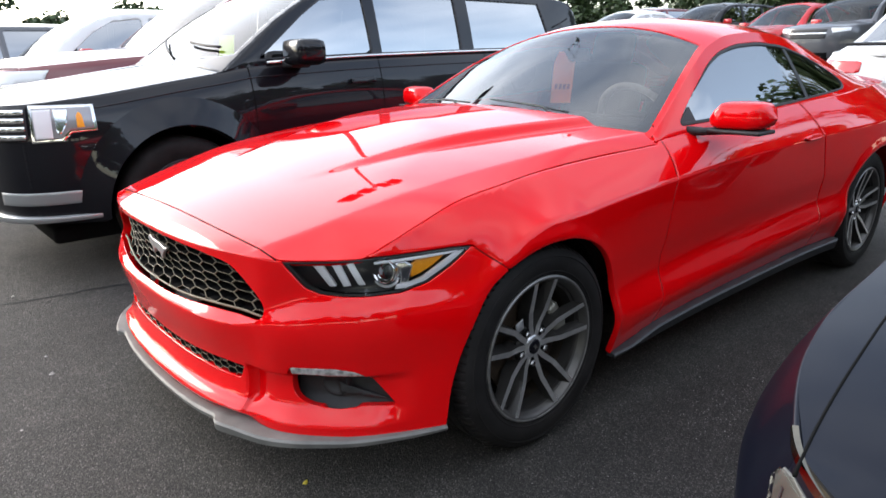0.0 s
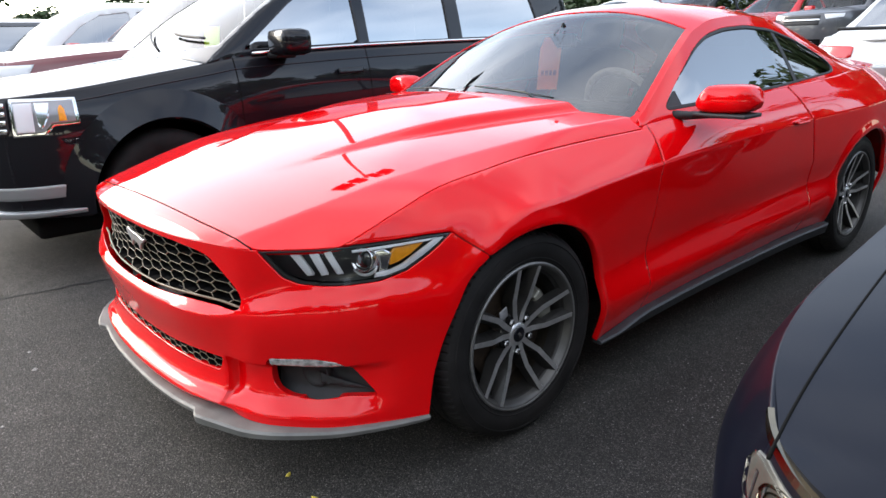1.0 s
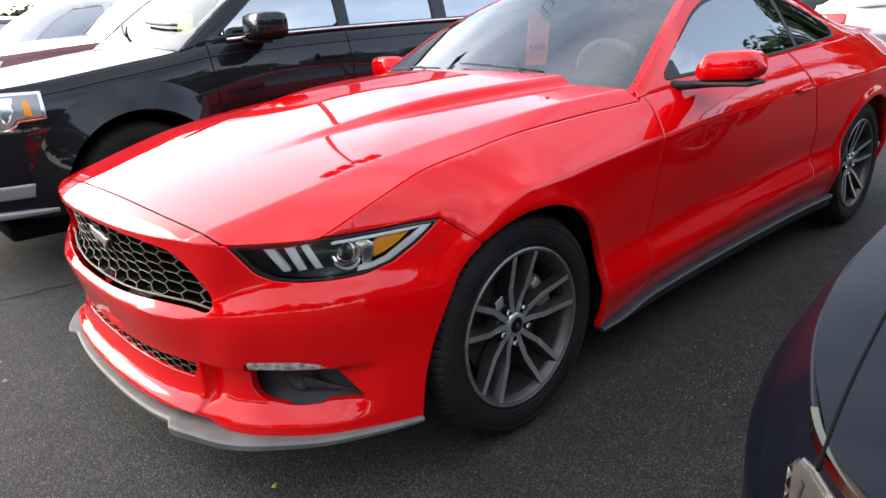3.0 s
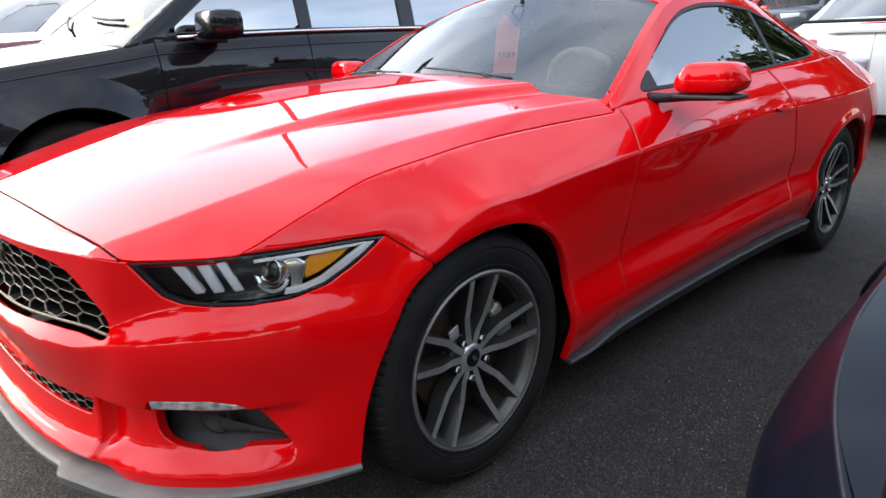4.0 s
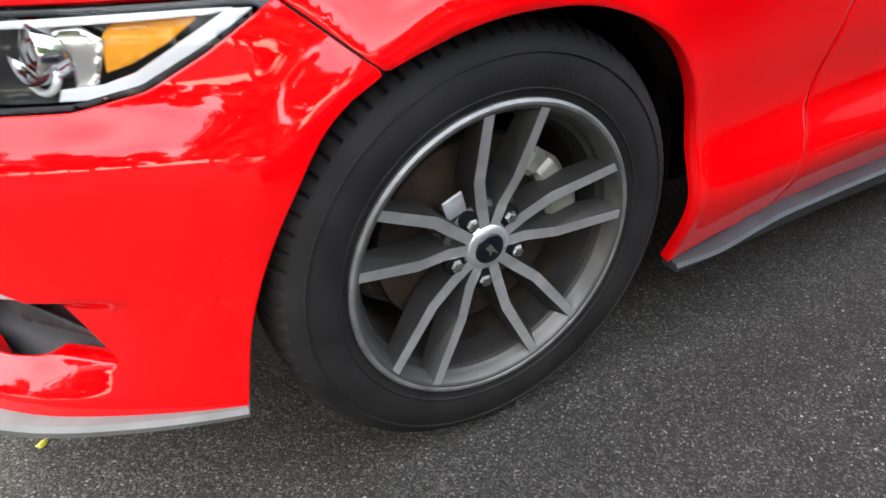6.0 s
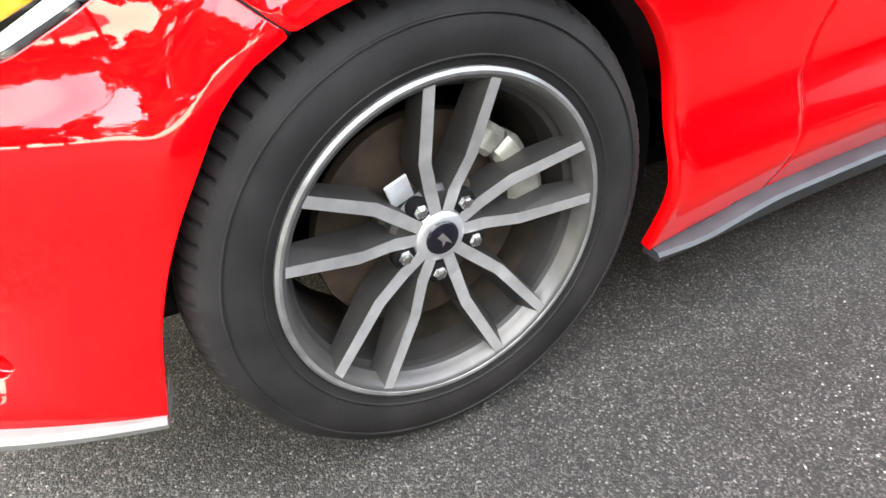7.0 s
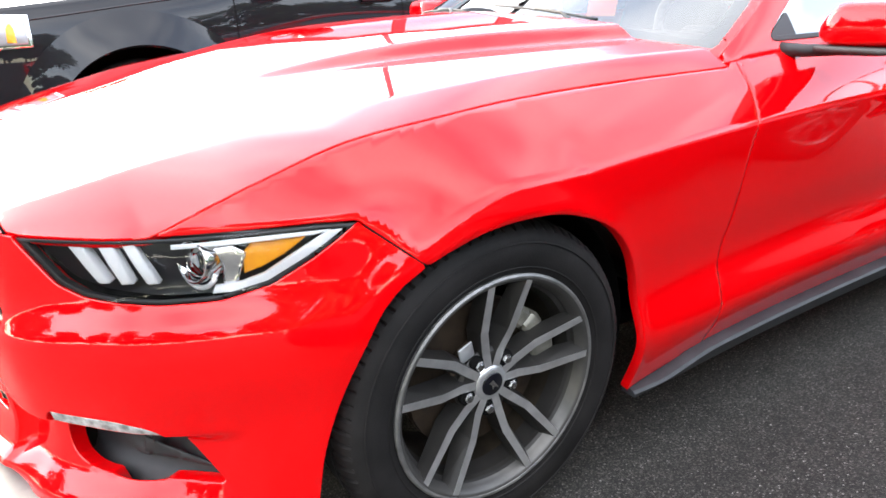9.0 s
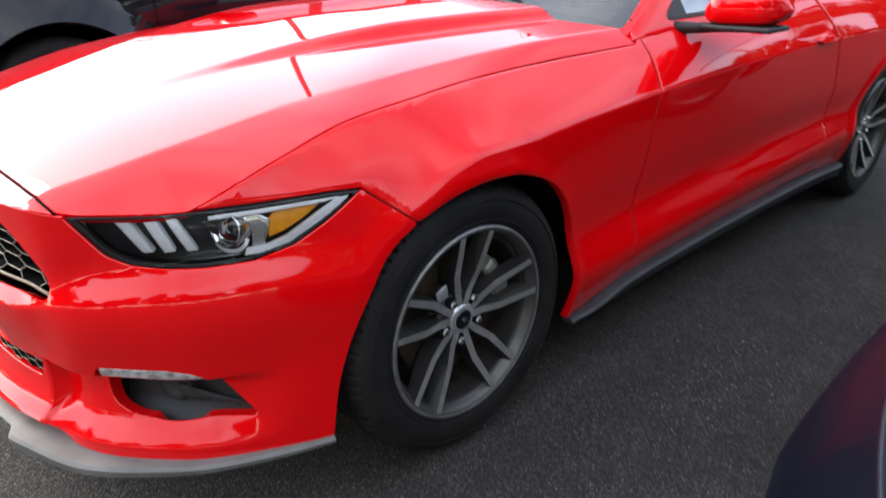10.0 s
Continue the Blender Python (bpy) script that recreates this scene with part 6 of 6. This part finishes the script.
for at, turn, label, paint, size in (
    ((17.3, 9.0, .7), -14, "dark wagon parked in a far row", BLACK_PAINT, 1.0),
    ((17.6, 11.6, .7), -14, "maroon wagon parked in a far row", MAROON, 1.0),
    ((.4, 5.6, 0), 0, "maroon wagon parked beyond the black wagon", MAROON, 1.13),
    ((-.1, 8.5, 0), 0, "white wagon parked in the next bay", WHITE_PAINT, 1.05),
    ((-1.25, 11.4, 0), 0, "grey wagon in the last bay of the row", GREY_PAINT, 1.0)):
    repainted(high, pose(*at, 0, 0, turn) @ Matrix.Scale(size, 4), label, GREY_PAINT, paint)


# ---------------------------------------------------------------- trees round the lot
LEAF = material("foliage", (0.05, 0.085, 0.022), 0.6, vary=0.5, scale=3.0, other=(0.018, 0.035, 0.01))
BARK = material("bark", (0.09, 0.07, 0.05), 0.9, vary=0.4, scale=6, bump=0.6, bump_scale=30)


def build_tree(seed, height, spread, leaves=170, leaf=1.15):
    rng = random.Random(seed)
    tree = thing("tree", "leafy green broad-crowned tree at the edge of the lot", "tree", "trees round the lot")
    limbs = [tube([(0, 0, 0), (.05, .03, height * .25), (-.04, .06, height * .5), (.02, 0, height * .75)], [.24, .19, .13, .05], 8)]
    verts, faces = [], []
    for k in range(26):
        a, lift = rng.uniform(0, 2 * math.pi), rng.uniform(.22, .97)
        reach = spread * (math.sin(math.pi * min(1, lift * .9 + .12)) ** .6) * rng.uniform(.35, 1.0)
        c = Vector((reach * math.cos(a), reach * math.sin(a), height * lift))
        if k % 3 == 0:
            limbs.append(tube([(0, 0, max(.4, c.z * .55)), tuple(c * .6 + Vector((0, 0, c.z * .25))), tuple(c)], [.09, .05, .02], 6))
        size = rng.uniform(.6, 1.25) * spread * .36
        for _ in range(leaves):
            d = Vector((rng.gauss(0, 1), rng.gauss(0, 1), rng.gauss(0, .75))).normalized() * size * rng.uniform(.5, 1.05)
            u = Vector((rng.gauss(0, 1), rng.gauss(0, 1), rng.gauss(0, 1))).normalized()
            w = u.cross(Vector((rng.gauss(0, 1), rng.gauss(0, 1), rng.gauss(0, 1)))).normalized()
            e = rng.uniform(.16, .34) * leaf
            i, p = len(verts), c + d
            verts += [p + u * e, p + w * e * .6, p - u * e, p - w * e * .6]
            faces.append((i, i + 1, i + 2, i + 3))
    add("trunk", joined(*limbs), BARK, tree)
    add("crown", (verts, faces), LEAF, tree, smooth=False)
    return tree


kinds = [build_tree(11, 9.5, 3.6), build_tree(12, 7.5, 3.2), build_tree(13, 11.0, 4.0)]
rng = random.Random(5)
count = 0
lush = None
for ring_r, n in ((34, 30), (42, 34)):
    for k in range(n):
        az = 2 * math.pi * (k + rng.uniform(-.3, .3)) / n
        r = ring_r * rng.uniform(.92, 1.12)
        if 338 < math.degrees(az) % 360 < 359:
            r *= .62
        m = pose(6 + r * math.cos(az), 1 + r * math.sin(az), rise(6 + r * math.cos(az)), 0, 0, rng.uniform(0, 360))
        if 178 < math.degrees(az) % 360 < 300:
            m = m @ Matrix.Diagonal((1.25, 1.25, 1.55, 1))
        if 35 < math.degrees(az) % 360 < 150:
            m = m @ Matrix.Diagonal((.7, .7, .45, 1))
        if 338 < math.degrees(az) % 360 < 359:
            if lush is None:
                lush = build_tree(14, 10.5, 4.2, 480, .75)
                lush.matrix_world = m
            else:
                copy_thing(lush, m)
            continue
        if count < 3:
            kinds[count].matrix_world = m
        else:
            c = copy_thing(kinds[count % 3], m)
            c.scale = m.to_scale()
        count += 1


# lot lamps on tall poles
def lot_lamp(at, turn, height):
    lamp = thing("lot_lamp", "tall grey pole lamp with four flat heads", "street lamp", "lot lamps", at=at, turn=turn)
    add("pole", tube([(0, 0, 0), (0, 0, height)], [.11, .07], 12), GREY_PAINT, lamp)
    add("footing", lathe([(.0, .75), (.26, .75), (.28, .70), (.28, 0)], 20, "z"), material("footing_concrete", (.35, .34, .32), .9, vary=.2, scale=5), lamp)
    for sg in (-1, 1):
        add("arm", tube([(0, 0, height - .1), (sg * 1.4, 0, height - .05)], .04, 8), GREY_PAINT, lamp)
        for out in (.62, 1.5):
            add("head", moved(box(-.34, .34, -.22, .22, -.07, .07, .03), pose(sg * out, 0, height - .03)), GREY_PAINT, lamp)


lot_lamp((6.2, 11.4, rise(6.2)), 20, 9.2)
lot_lamp((29.0, -12.2, .7), 60, 10.5)


# loose grit and a fallen leaf on the asphalt
rng = random.Random(21)
GRIT = material("pale_grit", (0.32, 0.31, 0.29), 0.85, vary=0.4, scale=90)
gv, gf = [], []
for k in range(420):
    x, y = rng.uniform(-2.2, 1.6), rng.uniform(-2.3, -.9)
    if k % 3 == 0:
        x, y = rng.gauss(.68, .16), rng.gauss(-1.21, .07)
    e = rng.uniform(.0012, .0034)
    i, a0 = len(gv), rng.uniform(0, 6)
    gv += [(x + e * math.cos(a0 + q) * rng.uniform(.6, 1.1), y + e * math.sin(a0 + q) * rng.uniform(.6, 1.1), 0.0) for q in (0, 1.57, 3.14, 4.7)] + [(x, y, e * .9)]
    gf += [(i, i + 1, i + 4), (i + 1, i + 2, i + 4), (i + 2, i + 3, i + 4), (i + 3, i, i + 4)]
for x, y, e in ((-1.05, .96, .010), (-1.07, .76, .012), (-1.01, 1.93, .009), (-.62, -1.05, .006), (-1.25, .35, .006)):
    i = len(gv)
    gv += [(x + e * math.cos(q) * rng.uniform(.7, 1.1), y + e * math.sin(q) * rng.uniform(.7, 1.1), 0.0) for q in (0, 1.26, 2.5, 3.77, 5.03)] + [(x + .2 * e, y, e * .7)]
    gf += [(i + k, i + (k + 1) % 5, i + 5) for k in range(5)]
grit = add("grit", (gv, gf), GRIT, smooth=False)
tagged(grit, "pale loose grit scattered on the asphalt", "gravel", kind="stuff")
crack = thing("tar_seam", "dark irregular tar seam across the asphalt", "crack", kind="structure")
cx = np.linspace(-3.4, -.3, 60)
cy = 1.715 + .33 * (-.565 - cx) ** 1.0 * .55 + np.array([rng.gauss(0, .012) for _ in cx])
cw = [rng.uniform(.006, .016) for _ in cx]
cv = [(x, y + w, .0025) for x, y, w in zip(cx, cy, cw)] + [(x, y, .005) for x, y in zip(cx, cy)] + [(x, y - w, .0025) for x, y, w in zip(cx, cy, cw)]
add("tar", (cv, [(k * 60 + i, k * 60 + 60 + i, k * 60 + 61 + i, k * 60 + 1 + i) for k in range(2) for i in range(59)]), material("old_tar", (.016, .016, .016), .7, vary=.3, scale=30, bump=.4, bump_scale=200), crack)
leaf = thing("fallen_leaf", "small yellow fallen leaf lying on the asphalt", "leaf", at=(-0.673, -0.572, 0.0), turn=35)
lv = [(.011 * math.cos(q) * (1 + .25 * math.cos(3 * q)), .007 * math.sin(q), .002 + .0015 * math.cos(2 * q)) for q in np.linspace(0, 2 * math.pi, 15)[:-1]]
add("blade", (lv + [(0, 0, .0045)] + [(x, y, z - .001) for x, y, z in lv], [(i, (i + 1) % 14, 14) for i in range(14)] + [(i, i + 15, (i + 1) % 14 + 15, (i + 1) % 14) for i in range(14)]), material("yellow_leaf", (.6, .5, .06), .6, vary=.3, scale=200), leaf)
copy_thing(leaf, pose(-.671, -.72, 0, 0, 0, 110))
